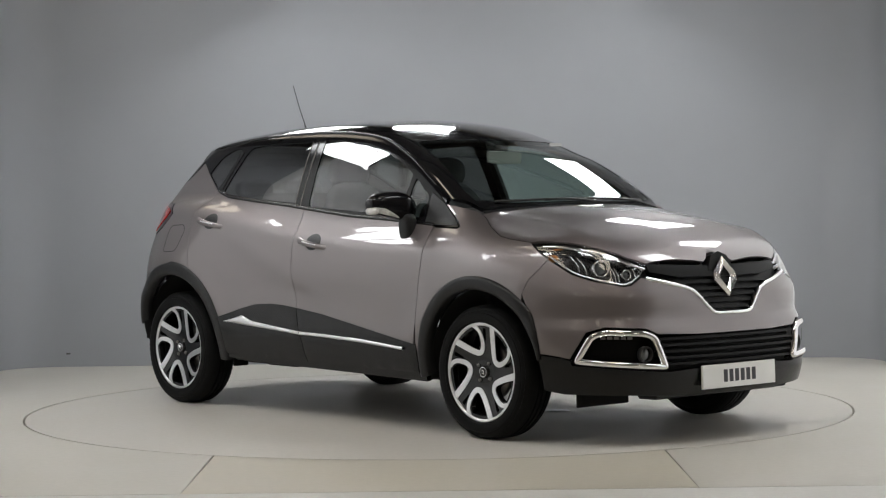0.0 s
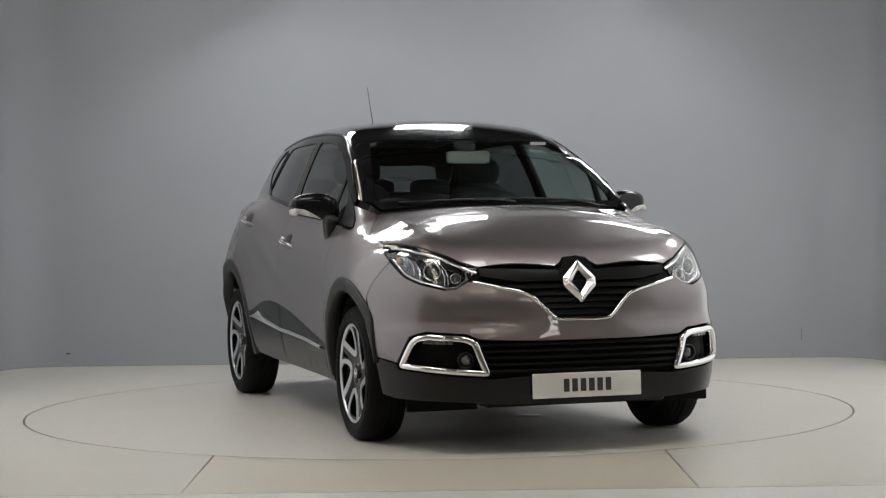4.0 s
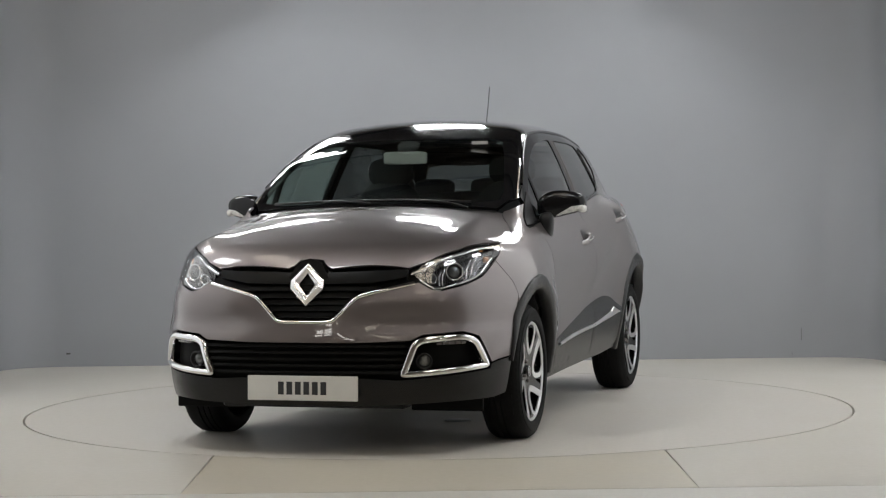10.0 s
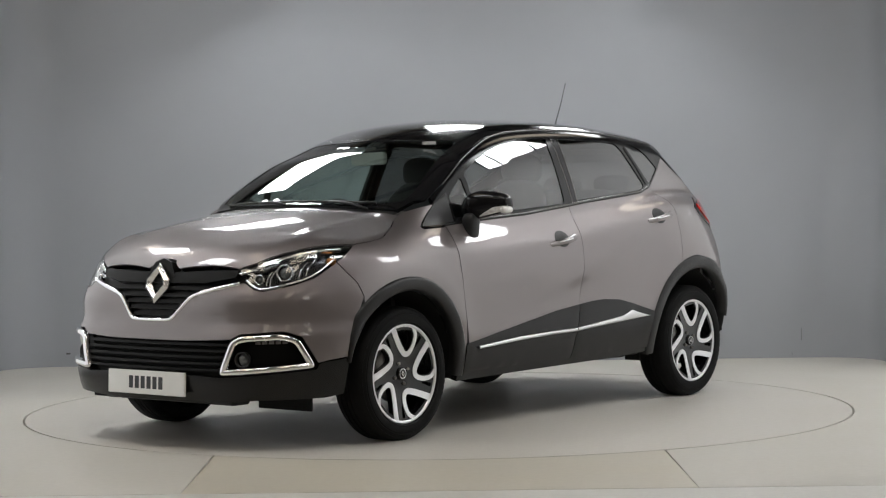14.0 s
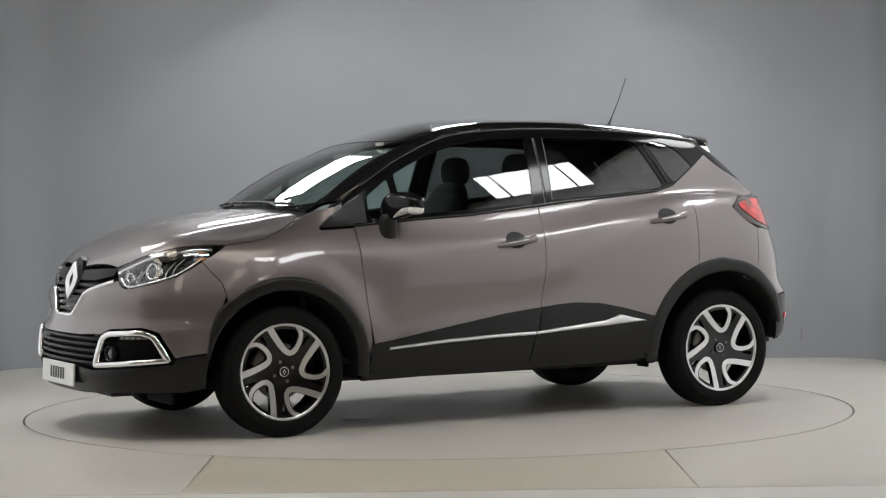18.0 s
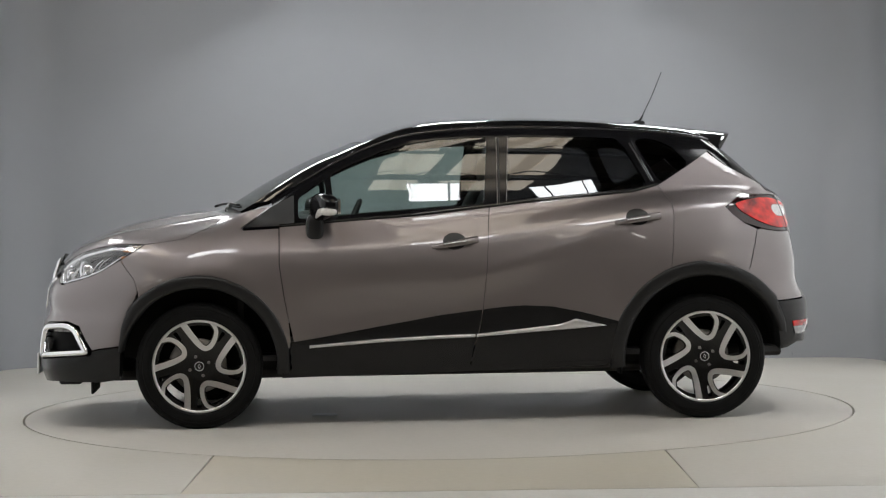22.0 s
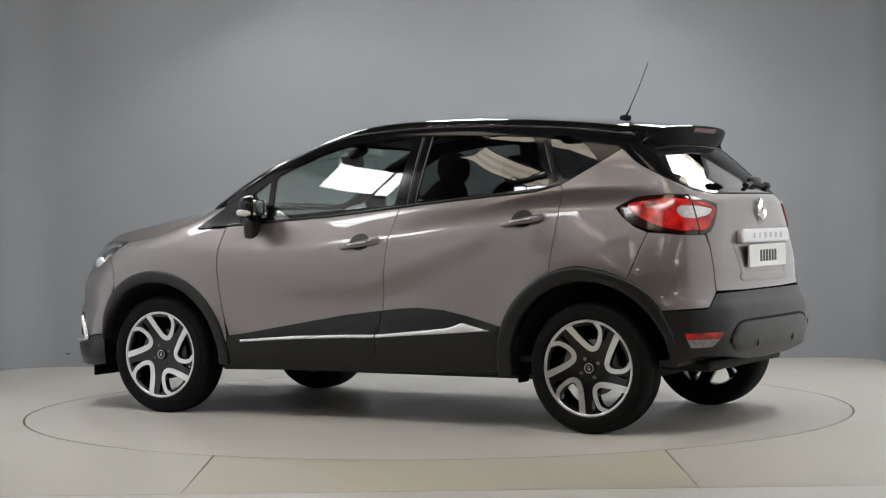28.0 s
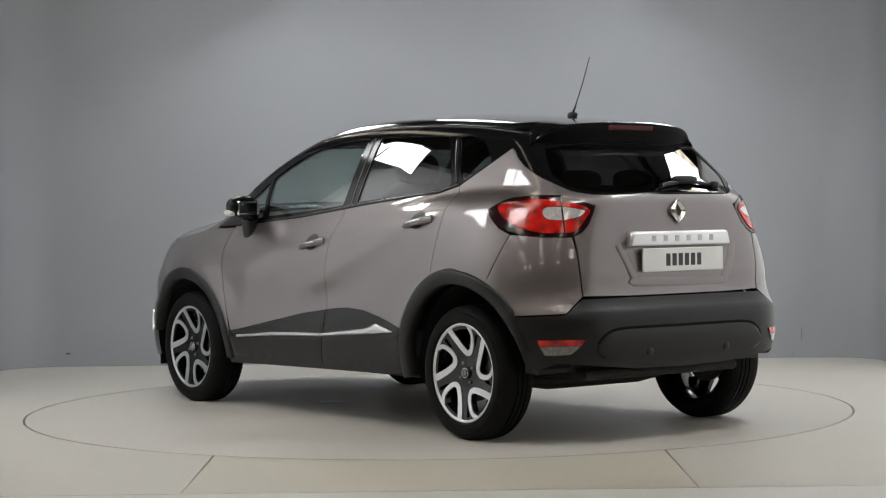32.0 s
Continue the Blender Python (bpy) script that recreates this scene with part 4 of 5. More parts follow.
# lamps at the front
for mir in (False, True):
    me = panel_mesh("nose", hl, step=0.03, gap=0.002, off=-0.045, thick=0.0, mirror=mir)
    me.materials.append(LAMPGREY)
    lamp = link("headlight", me, car, "clear headlight with chrome bezel")
    me = panel_mesh("nose", hl, step=0.03, gap=0.002, off=0.0, thick=0.05, mirror=mir)
    me.materials.append(LENS)
    link("lens", me, lamp).visible_shadow = False
    ribbon("nose", *lines([(u + 0.003, v - 0.012) for u, v in spline(hl[0:6], 5)[:-2]], 0.014), CHROME, "chrome_brow", lamp, "chrome brow", height=0.006, off=-0.014, thick=0.03, mirror=mir)
    ribbon("nose", *lines([(u, v + 0.012) for u, v in spline(hl[7:14], 5)], 0.011), CHROME, "bezel", lamp, "chrome lower bezel", height=0.005, off=-0.016, thick=0.03, mirror=mir)
    ribbon("nose", *lines([(u + 0.004, v - 0.030) for u, v in spline(hl[1:5], 5)], 0.018), BLACK, "lamp_mask", lamp, "black lamp mask", height=0.004, off=-0.024, thick=0.02, mirror=mir)
    for y, z, r, dx in ((0.655, 0.832, 0.039, 0.0), (0.560, 0.802, 0.023, 0.0)):
        p = cast("nose", *[np.array([q]) for q in to_view("nose", [("f", y, z)])[0]])[0]
        nn = slope(p[None])[0]
        q = Vector(p) - Vector(nn) * 0.042
        if mir:
            q.y = -q.y
        bm = bmesh.new()
        d = Vector((0.92, (-0.34 if mir else 0.34), 0.12))
        mm = Matrix.Translation(q) @ d.to_track_quat("Y", "Z").to_matrix().to_4x4()
        lathe(bm, [(r, -0.02), (r * 1.05, 0.022), (r * 0.95, 0.026), (r * 0.85, 0.015)], n=28, m=mm)
        part("lamp_ring", bm, CHROME, lamp, smooth=40)
        bm = bmesh.new()
        lathe(bm, [(0.0005, 0.026), (r * 0.5, 0.020), (r * 0.84, 0.004), (r * 0.86, -0.01)], n=28, m=mm)
        part("projector", bm, PROJECTOR, lamp, smooth=40)
    for y, z0, z1 in ((0.515, 0.792, 0.832), (0.598, 0.772, 0.838), (0.612, 0.770, 0.846), (0.705, 0.796, 0.880), (0.722, 0.812, 0.890)):
        ribbon("nose", *lines(to_view("nose", [("f", y, z0), ("f", y - 0.006, (z0 + z1) / 2), ("f", y, z1)]), 0.006), CHROME, "reflector_rib", lamp, "thin chrome rib", height=0.004, off=-0.036, thick=0.01, mirror=mir)
    p = cast("nose", *[np.array([q]) for q in to_view("nose", [("s", 1.70, 0.885)])[0]])[0]
    nn = slope(p[None])[0]
    q = Vector(p) - Vector(nn) * 0.03
    bm = bmesh.new()
    blob(bm, q.x - 0.01, -q.y + 0.012 if mir else q.y - 0.012, q.z - 0.01, 0.03, 0.014, 0.018, nu=14, nv=8)
    part("indicator_bulb", bm, AMBERGLASS, lamp, smooth=60)
    # fog lamp in its chrome surround
    loop = dense(np.array(rounded(fog, 0.035)), 0.012)
    fs_ = ribbon("nose", loop, inset(loop, 0.029), CHROME, "fog_surround", car, "chrome fog lamp surround", height=0.011, off=0.002, thick=0.016, mirror=mir, closed=True)
    me = panel_mesh("nose", inset(fog, 0.012), step=0.03, gap=0, off=-0.045, thick=0.0, mirror=mir)
    me.materials.append(UNDERLIP)
    link("recess", me, fs_)
    bar = np.array(to_view("nose", [("f", 0.600, 0.505), ("f", 0.72, 0.505)]))
    for k in range(5):
        a, b = (bar[0] + (bar[1] - bar[0]) * (k + e) / 5 for e in (0.12, 0.88))
        me = panel_mesh("nose", strip([a, b], 0.014), step=0.02, gap=0, off=-0.020, thick=0.015, mirror=mir)
        me.materials.append(REVERSE)
        link("daylight_segment", me, fs_, "small clear daylight lamp")
    bm = bmesh.new()
    q = Vector((2.09, (-1 if mir else 1) * 0.545, 0.425))
    mm = Matrix.Translation(q) @ Vector((1, (-0.25 if mir else 0.25), 0)).to_track_quat("Y", "Z").to_matrix().to_4x4()
    lathe(bm, [(0.036, -0.02), (0.038, 0.004), (0.031, 0.006), (0.029, -0.006)], n=28, m=mm)
    part("fog_ring", bm, PLASTIC, fs_, smooth=40)
    bm = bmesh.new()
    lathe(bm, [(0.0005, 0.004), (0.018, 0.0), (0.030, -0.012)], n=28, m=mm)
    part("fog_lens", bm, PROJECTOR, fs_, smooth=40)

# tail
TL = [("p", -1.824, 0.452, 1.105), ("p", -1.80, 0.535, 1.130), ("p", -1.755, 0.602, 1.143), ("p", -1.655, 0.664, 1.155), ("p", -1.575, 0.690, 1.152), ("p", -1.512, 0.712, 1.142), ("p", -1.436, 0.752, 1.092), ("p", -1.475, 0.778, 1.05), ("p", -1.527, 0.79, 1.014), ("p", -1.64, 0.773, 0.980),
      ("p", -1.745, 0.708, 0.967), ("p", -1.815, 0.597, 0.967), ("p", -1.826, 0.540, 0.987), ("p", -1.828, 0.50, 1.025)]
tl = rounded(inset(to_view("tail", TL), -0.005), 0.045, 7)
gate = across(to_view("tail", [("p", -1.834, 0.0, 1.159), ("p", -1.82, 0.25, 1.159), ("p", -1.797, 0.439, 1.160), ("p", -1.738, 0.525, 1.178), ("p", -1.65, 0.578, 1.222), ("p", -1.70, 0.582, 1.19), ("p", -1.757, 0.592, 1.147), ("p", -1.80, 0.533, 1.134), ("p", -1.822, 0.448, 1.107), ("p", -1.83, 0.497, 1.022), ("p", -1.828, 0.538, 0.983), ("p", -1.82, 0.58, 0.966), ("p", -1.835, 0.575, 0.90), ("p", -1.852, 0.563, 0.69), ("b", 0.3, 0.685), ("b", 0.0, 0.685)]))
tg = panel("tailgate", "tail", gate, PAINT, car, step=0.03)[0]
corner = to_view("tail", [("s", -1.598, 0.976), ("p", -1.64, 0.773, 0.975), ("p", -1.745, 0.709, 0.963), ("p", -1.817, 0.589, 0.963), ("p", -1.833, 0.578, 0.90), ("p", -1.855, 0.567, 0.69), ("p", -1.852, 0.575, 0.682), ("p", -1.841, 0.657, 0.614), ("p", -1.727, 0.80, 0.606), ("p", -1.65, 0.845, 0.603), ("s", -1.625, 0.603), ("s", -1.58, 0.67), ("s", -1.515, 0.745), ("s", -1.535, 0.775), ("s", -1.575, 0.90)])
panel("rear_bumper_corner", "tail", corner, PAINT, car, both=True, step=0.028)
RB = across(to_view("tail", [("b", 0.0, 0.68), ("b", 0.3, 0.68), ("p", -1.852, 0.572, 0.678), ("p", -1.841, 0.66, 0.609), ("p", -1.727, 0.80, 0.602), ("s", -1.650, 0.60), ("s", -1.69, 0.50), ("s", -1.705, 0.42), ("s", -1.712, 0.345), ("s", -1.76, 0.352), ("b", 0.70, 0.385), ("b", 0.55, 0.372), ("b", 0.3, 0.345), ("b", 0.0, 0.338)]))
rb = panel("rear_bumper", "tail", RB, PLASTIC, car, "grained black rear bumper", step=0.035, thick=0.05)[0]
up = [("b", y, 0.535 - 0.07 * abs(y / 0.53) ** 12) for y in np.linspace(-0.53, 0.53, 41)]
low = [("b", y, 0.382 + 0.05 * abs(y / 0.53) ** 12) for y in np.linspace(-0.53, 0.53, 41)]
ribbon("tail", to_view("tail", up), to_view("tail", low), PLASTIC, "skid_panel", rb, "raised black lower bumper panel", height=0.008, off=0.001, thick=0.012)
# shade of the groove as a matt black strip; the bumper is not cut
ribbon("tail", *lines(to_view("tail", [(q, y, z + 0.006) for q, y, z in up]), 0.014), UNDERLIP, "panel_groove", rb, "dark groove over the lower panel", height=0.002, off=0.001, thick=0.004)
for y in (-0.27, 0.23):
    bm = bmesh.new()
    blob(bm, -1.942, y, 0.425, 0.012, 0.022, 0.022, nu=14, nv=8)
    part("parking_sensor", bm, PLASTIC, rb, smooth=60)
for mir in (False, True):
    me = panel_mesh("tail", to_view("tail", [("p", -1.893, 0.590, 0.496), ("p", -1.84, 0.672, 0.496), ("p", -1.770, 0.757, 0.494), ("p", -1.776, 0.750, 0.466), ("p", -1.84, 0.670, 0.467), ("p", -1.885, 0.610, 0.467)]), step=0.02, gap=0, off=0.006, thick=0.02, mirror=mir)
    me.materials.append(RED)
    link("reflector", me, rb, "red rear reflector")
    me = panel_mesh("tail", to_view("tail", [("p", -1.885, 0.612, 0.465), ("p", -1.84, 0.670, 0.465), ("p", -1.776, 0.749, 0.464), ("p", -1.787, 0.730, 0.425), ("p", -1.83, 0.69, 0.425), ("p", -1.861, 0.647, 0.428)]), step=0.02, gap=0, off=0.005, thick=0.02, mirror=mir)
    me.materials.append(REVERSE)
    link("reversing_lens", me, rb, "clear reversing lens")
    me = panel_mesh("tail", tl, step=0.025, gap=0.002, off=0.002, thick=0.03, mirror=mir)
    me.materials.append(REDDARK)
    lamp = link("tail_light", me, car, "red tail light with clear centre")
    clear = to_view("tail", [("p", -1.696, 0.662, 1.091), ("p", -1.707, 0.646, 1.104), ("p", -1.764, 0.581, 1.103), ("p", -1.811, 0.497, 1.086), ("p", -1.809, 0.526, 1.057), ("p", -1.771, 0.609, 1.037), ("p", -1.724, 0.662, 1.043), ("p", -1.700, 0.669, 1.070)])
    red = to_view("tail", [("p", -1.479, 0.734, 1.110), ("p", -1.567, 0.703, 1.130), ("p", -1.664, 0.654, 1.141), ("p", -1.738, 0.599, 1.130), ("p", -1.802, 0.507, 1.107), ("p", -1.818, 0.476, 1.085), ("p", -1.812, 0.568, 0.981), ("p", -1.713, 0.702, 0.982), ("p", -1.616, 0.747, 1.013), ("p", -1.520, 0.752, 1.066)])
    red, clear = rounded(red, 0.04, 6), rounded(clear, 0.025, 5)
    me = panel_mesh("tail", red, holes=[clear], step=0.02, gap=0, off=0.006, thick=0.006, mirror=mir)
    me.materials.append(RED)
    link("red_lens", me, lamp)
    me = panel_mesh("tail", clear, step=0.02, gap=0.002, off=0.006, thick=0.006, mirror=mir)
    me.materials.append(CLEARLENS)
    link("clear_lens", me, lamp, "clear lens")
    ribbon("tail", *lines(to_view("tail", [("p", -1.731, 0.584, 1.151), ("p", -1.766, 0.602, 1.063), ("p", -1.795, 0.613, 0.964)]), 0.007), REDDARK, "lens_joint", lamp, "dark joint across the lamp", height=0.001, off=0.007, thick=0.003, mirror=mir)
# rear window, its black edging and spoiler
RW = [("p", -1.832, 0.0, 1.170), ("p", -1.82, 0.25, 1.170), ("p", -1.79, 0.425, 1.173), ("p", -1.724, 0.515, 1.193), ("p", -1.63, 0.545, 1.254), ("p", -1.50, 0.495, 1.385), ("b", 0.30, 1.405), ("b", 0.0, 1.41)]
EDGE = [("p", -1.834, 0.0, 1.161), ("p", -1.82, 0.25, 1.161), ("p", -1.797, 0.439, 1.163), ("p", -1.738, 0.526, 1.182), ("p", -1.655, 0.579, 1.223), ("p", -1.583, 0.602, 1.259), ("p", -1.502, 0.604, 1.30), ("p", -1.44, 0.595, 1.341), ("p", -1.385, 0.58, 1.392), ("p", -1.42, 0.54, 1.44), ("b", 0.46, 1.462), ("b", 0.30, 1.47), ("b", 0.0, 1.475)]
rw = across(to_view("tail", RW))
edge = panel("rear_window_surround", "tail", across(to_view("tail", EDGE)), PILLAR, car, "gloss black rear window surround", holes=[rounded(rw, 0.03)], step=0.03, gap=0.001, thick=0.02)[0]
me = panel_mesh("tail", rounded(rw, 0.03), step=0.05, gap=-0.002, off=-0.003, thick=0.003)
me.materials.append(TINT)
link("rear_window", me, edge, "dark privacy glass").visible_shadow = False


def spoiler():
    bm = bmesh.new()
    rows = []
    n = 48
    for i in range(n + 1):
        s = -math.cos(math.pi * i / n)
        y = 0.535 * s
        e = 1 - abs(s) ** 5
        tip = -1.585 + 0.15 * abs(s) ** 3.5
        zt = 1.512 - 0.030 * s * s - 0.085 * abs(s) ** 8
        zr = float(ROOF(np.array([-1.30]))[0]) - 0.045 * (y / 0.55) ** 2 + 0.003 - 0.085 * abs(s) ** 8
        prof = [(-1.28, zr), (-1.36, zr - 0.007), (-1.46, (zr + zt) / 2 - 0.004), (tip + 0.03, zt + 0.003), (tip + 0.008, zt + 0.001), (tip, zt - 0.004), (tip + 0.001, zt - 0.012), (tip + 0.012, zt - 0.03 * e - 0.008), (tip + 0.030, zt - 0.060 * e - 0.010), (tip + 0.045, zt - 0.085 * e - 0.012), (tip + 0.062, zt - 0.118 * e - 0.014)]
        rows.append([bm.verts.new((x, y, z)) for x, z in prof])
    for a, b in zip(rows, rows[1:]):
        for k in range(5):
            bm.faces.new((a[k], a[k + 1], b[k + 1], b[k]))
    bmesh.ops.recalc_face_normals(bm, faces=bm.faces)
    if sum(f.normal.z for f in bm.faces) < 0:
        bmesh.ops.reverse_faces(bm, faces=bm.faces)
    under = bmesh.new()
    low = [[under.verts.new(v.co) for v in r[5:]] for r in rows]
    for v in [v for r in rows for v in r[6:]]:
        bm.verts.remove(v)
    for a, b in zip(low, low[1:]):
        for k in range(5):
            under.faces.new((a[k], a[k + 1], b[k + 1], b[k]))
    for q in (low[0], low[-1]):
        under.faces.new(q)
    bmesh.ops.recalc_face_normals(under, faces=under.faces)
    top = part("spoiler", bm, BLACK, car, "gloss black roof spoiler", smooth=50)
    part("spoiler_underside", under, UNDERLIP, top, "black underside of the spoiler", smooth=50)
    return top


spoil = spoiler()
bm = bmesh.new()
box(bm, -1.583, -1.555, -0.145, 0.145, 1.474, 1.497, 0.004, 2)
for v in bm.verts:
    v.co.x += (1.485 - v.co.z) * 0.45 + 0.05 * v.co.y ** 2
part("brake_light", bm, BRAKE, spoil, "dark red high brake light")
bm = bmesh.new()
wp = [Vector(cast("back", [y], [z])[0]) + Vector((-0.012, 0, 0.004)) for y, z in ((0.02, 1.196), (-0.06, 1.207), (-0.14, 1.216), (-0.24, 1.214), (-0.33, 1.203), (-0.40, 1.19))]
tube(bm, wp, 0.013, 8, 0.008)
blob(bm, wp[2].x - 0.004, -0.16, wp[2].z + 0.010, 0.022, 0.085, 0.020, nu=18, nv=10)
blob(bm, wp[4].x - 0.006, -0.37, wp[4].z - 0.004, 0.020, 0.028, 0.020, nu=14, nv=8)
part("rear_wiper", bm, PLASTIC, edge, "black rear wiper", smooth=50)
badge("badge", pose(-1.862, -0.035, 1.077, 0, -6, 180), 0.118, tg)
bm = bmesh.new()
box(bm, -1.905, -1.86, -0.345, 0.30, 0.912, 0.984, 0.014, 3)
for v in bm.verts:
    v.co.y = -0.0225 + (v.co.y + 0.0225) * (1.03 - 0.9 * (v.co.z - 0.912))
bar = part("garnish", bm, SATIN, tg, "satin silver strip over the plate", smooth=40)
for k in range(6):
    bm = bmesh.new()
    y = -0.03 + (k - 2.5) * 0.075
    box(bm, -1.9062, -1.9, y - 0.013, y + 0.013, 0.936, 0.964, 0.0005, 1)
    part("raised_letter_bar", bm, ENGRAVED, bar)
loop = to_view("tail", [("b", 0.345, 0.925), ("b", 0.30, 0.84), ("b", 0.262, 0.765), ("b", 0.235, 0.748), ("b", -0.285, 0.742), ("b", -0.325, 0.760), ("b", -0.375, 0.84), ("b", -0.40, 0.925)])
ribbon("tail", *lines(spline(loop, 5), 0.045), PAINT, "plate_recess", tg, "rounded edge of the plate recess", height=0.004, off=0.0, thick=0.004)
plate("rear_plate", pose(-1.892, -0.035, 0.848, 0, 0, 180), tg)
bm = bmesh.new()
lathe(bm, [(0.018, 0), (0.021, 0), (0.021, 0.22), (0.018, 0.22)], n=20, m=pose(-1.72, 0.46, 0.328, 0, 0, -90))
part("exhaust_pipe", bm, STEEL, car, smooth=50)

# mirrors, handles, wipers, aerial
def mirror_point(q, a, s, grow=1.0):
    """A point of the mirror shell: q from its inner to its outer end, a round it (0 forward, -90 below)."""
    e = (1 - abs(2 * q - 1) ** 3.4) ** 0.42 if q < 0.5 else (1 - abs(2 * q - 1) ** 7) ** 0.42
    top, low = 1.160 + 0.030 * math.sin(math.pi * min(1, 0.12 + 0.80 * q)), 1.034 + 0.052 * q ** 1.2
    fore, aft = 0.757 - 0.085 * q, 0.650 - 0.070 * q
    c, d = math.cos(radians(a)), math.sin(radians(a))
    x = (fore + aft) / 2 + grow * e * (fore - aft) / 2 * math.copysign(abs(c) ** 0.72, c)
    z = (top + low) / 2 + grow * e * (top - low) / 2 * math.copysign(abs(d) ** 0.72, d)
    return Vector((x, s * (0.742 + 0.238 * q), z))


for s in (1, -1):
    bm = bmesh.new()
    rows = [[bm.verts.new(mirror_point(0.5 - 0.5 * math.cos(math.pi * (i + 0.35) / 22.7), 360 * k / 40, s)) for k in range(40)] for i in range(23)]
    for a, b in zip(rows, rows[1:]):
        for k in range(40):
            bm.faces.new((a[k], a[(k + 1) % 40], b[(k + 1) % 40], b[k]))
    bm.faces.new(rows[0])
    bm.faces.new(rows[-1])
    bmesh.ops.recalc_face_normals(bm, faces=bm.faces)
    mirror = part("door_mirror", bm, PILLAR, car, "gloss black door mirror", smooth=60)
    bm = bmesh.new()
    blob(bm, 0.708, s * 0.786, 1.005, 0.046, 0.040, 0.078, p=3.0, nu=20, nv=12, shape=lambda v, s=s: Vector((v.x, v.y + 0.20 * v.z * s, v.z)))
    part("mirror_foot", bm, PLASTIC, mirror, smooth=70)
    bm = bmesh.new()
    rows = []
    for i in range(15):
        q = 0.40 + 0.585 * i / 14
        hi = -58 + 46 * min(1, i / 8) ** 0.8
        rows.append([bm.verts.new(mirror_point(q, -60 + (hi + 60) * k / 6, s, 1.025 if 0 < k < 6 and 0 < i < 14 else 0.99)) for k in range(7)])
    for a, b in zip(rows, rows[1:]):
        for k in range(6):
            bm.faces.new((a[k], a[k + 1], b[k + 1], b[k]))
    bmesh.ops.recalc_face_normals(bm, faces=bm.faces)
    if sum(f.normal.x for f in bm.faces) < 0:
        bmesh.ops.reverse_faces(bm, faces=bm.faces)
    blob(bm, 0.640, s * 0.962, 1.094, 0.042, 0.022, 0.019, p=2.6, nu=18, nv=10)
    part("repeater", bm, REPEATER, mirror, "clear side repeater", smooth=70)
    bm = bmesh.new()
    box(bm, 0.602, 0.612, s * 0.862 - 0.080, s * 0.862 + 0.080, 1.080, 1.160, 0.012, 3)
    bmesh.ops.rotate(bm, cent=(0.607, s * 0.862, 1.12), matrix=Matrix.Rotation(radians(s * 15), 3, "Z"), verts=bm.verts)
    part("mirror_glass", bm, CHROME, mirror, "mirror glass")
for doors, hx, hz in ((door_f, -0.005, 0.935), (door_r, -0.955, 1.047)):
    for ob, s in zip(doors, (1, -1)):
        # the recess's shade as a flat black oval; the door is not hollowed
        me = panel_mesh("side", [(hx + 0.060 * math.cos(a * math.pi / 12), hz + 0.043 * math.sin(a * math.pi / 12)) for a in range(24)], step=0.02, gap=0, off=0.0015, thick=0.003, mirror=s < 0)
        me.materials.append(PLASTIC)
        link("recess_shade", me, ob, "flat dark oval for the shaded handle recess")
        y = cast("side", [hx], [hz])[0][1]
        bm = bmesh.new()
        pts = []
        for i in range(13):
            t = -1 + i / 6
            pts.append((hx - 0.116 * t, s * (y + 0.030 - 0.030 * t * t - 0.03 * 0.02 * t), hz - 0.01 + 0.016 * t))
        tube(bm, pts, 0.011, 10, 0.017)
        bmesh.ops.scale(bm, vec=(1, 0.8, 1.15), space=Matrix.Translation((-hx, -s * y, -hz)), verts=bm.verts)
        part("handle", bm, PAINT, ob, "painted door handle", smooth=60)
        bm = bmesh.new()
        tube(bm, [(p[0], p[1] + s * 0.0085, p[2] + 0.005) for p in pts[3:10]], 0.0034, 8)
        part("handle_trim", bm, SATIN, ob, "silver handle insert", smooth=60)
for y0, y1 in ((0.50, -0.04), (0.02, -0.54)):
    bm = bmesh.new()
    pts = []
    for i in range(9):
        y = y0 + (y1 - y0) * i / 8
        x = 1.165 - 0.10 * (y / 0.6) ** 2
        z = float(cast("top", [x], [y])[0][2]) + 0.010
        pts.append((x, y, z))
    tube(bm, pts, 0.007, 6)
    arm = []
    for i in range(6):
        y, x = y0 + (pts[4][1] - y0) * i / 5, 1.235 - 0.10 * (y0 / 0.6) ** 2 + (pts[4][0] - 1.235 + 0.10 * (y0 / 0.6) ** 2) * i / 5
        arm.append((x, y, float(cast("top", [x], [y])[0][2]) + (0.008 + 0.008 * math.sin(math.pi * i / 5))))
    tube(bm, arm, 0.007, 6)
    part("wiper", bm, PLASTIC, car, "black windscreen wiper", smooth=50)
zr = float(cast("top", [-1.118], [-0.012])[0][2])
bm = bmesh.new()
blob(bm, -1.13, -0.012, zr + 0.008, 0.034, 0.017, 0.016, nu=16, nv=8)
tube(bm, [(-1.128, -0.012, zr + 0.01), (-1.155, -0.014, zr + 0.055)], 0.008, 8, 0.004)
aer = part("aerial", bm, PLASTIC, car, "thin black roof aerial", smooth=60)
bm = bmesh.new()
tube(bm, [(-1.15, -0.014, zr + 0.05), (-1.205, -0.015, zr + 0.16), (-1.26, -0.017, 1.854)], 0.003, 6, 0.002)
part("aerial_rod", bm, PLASTIC, aer)


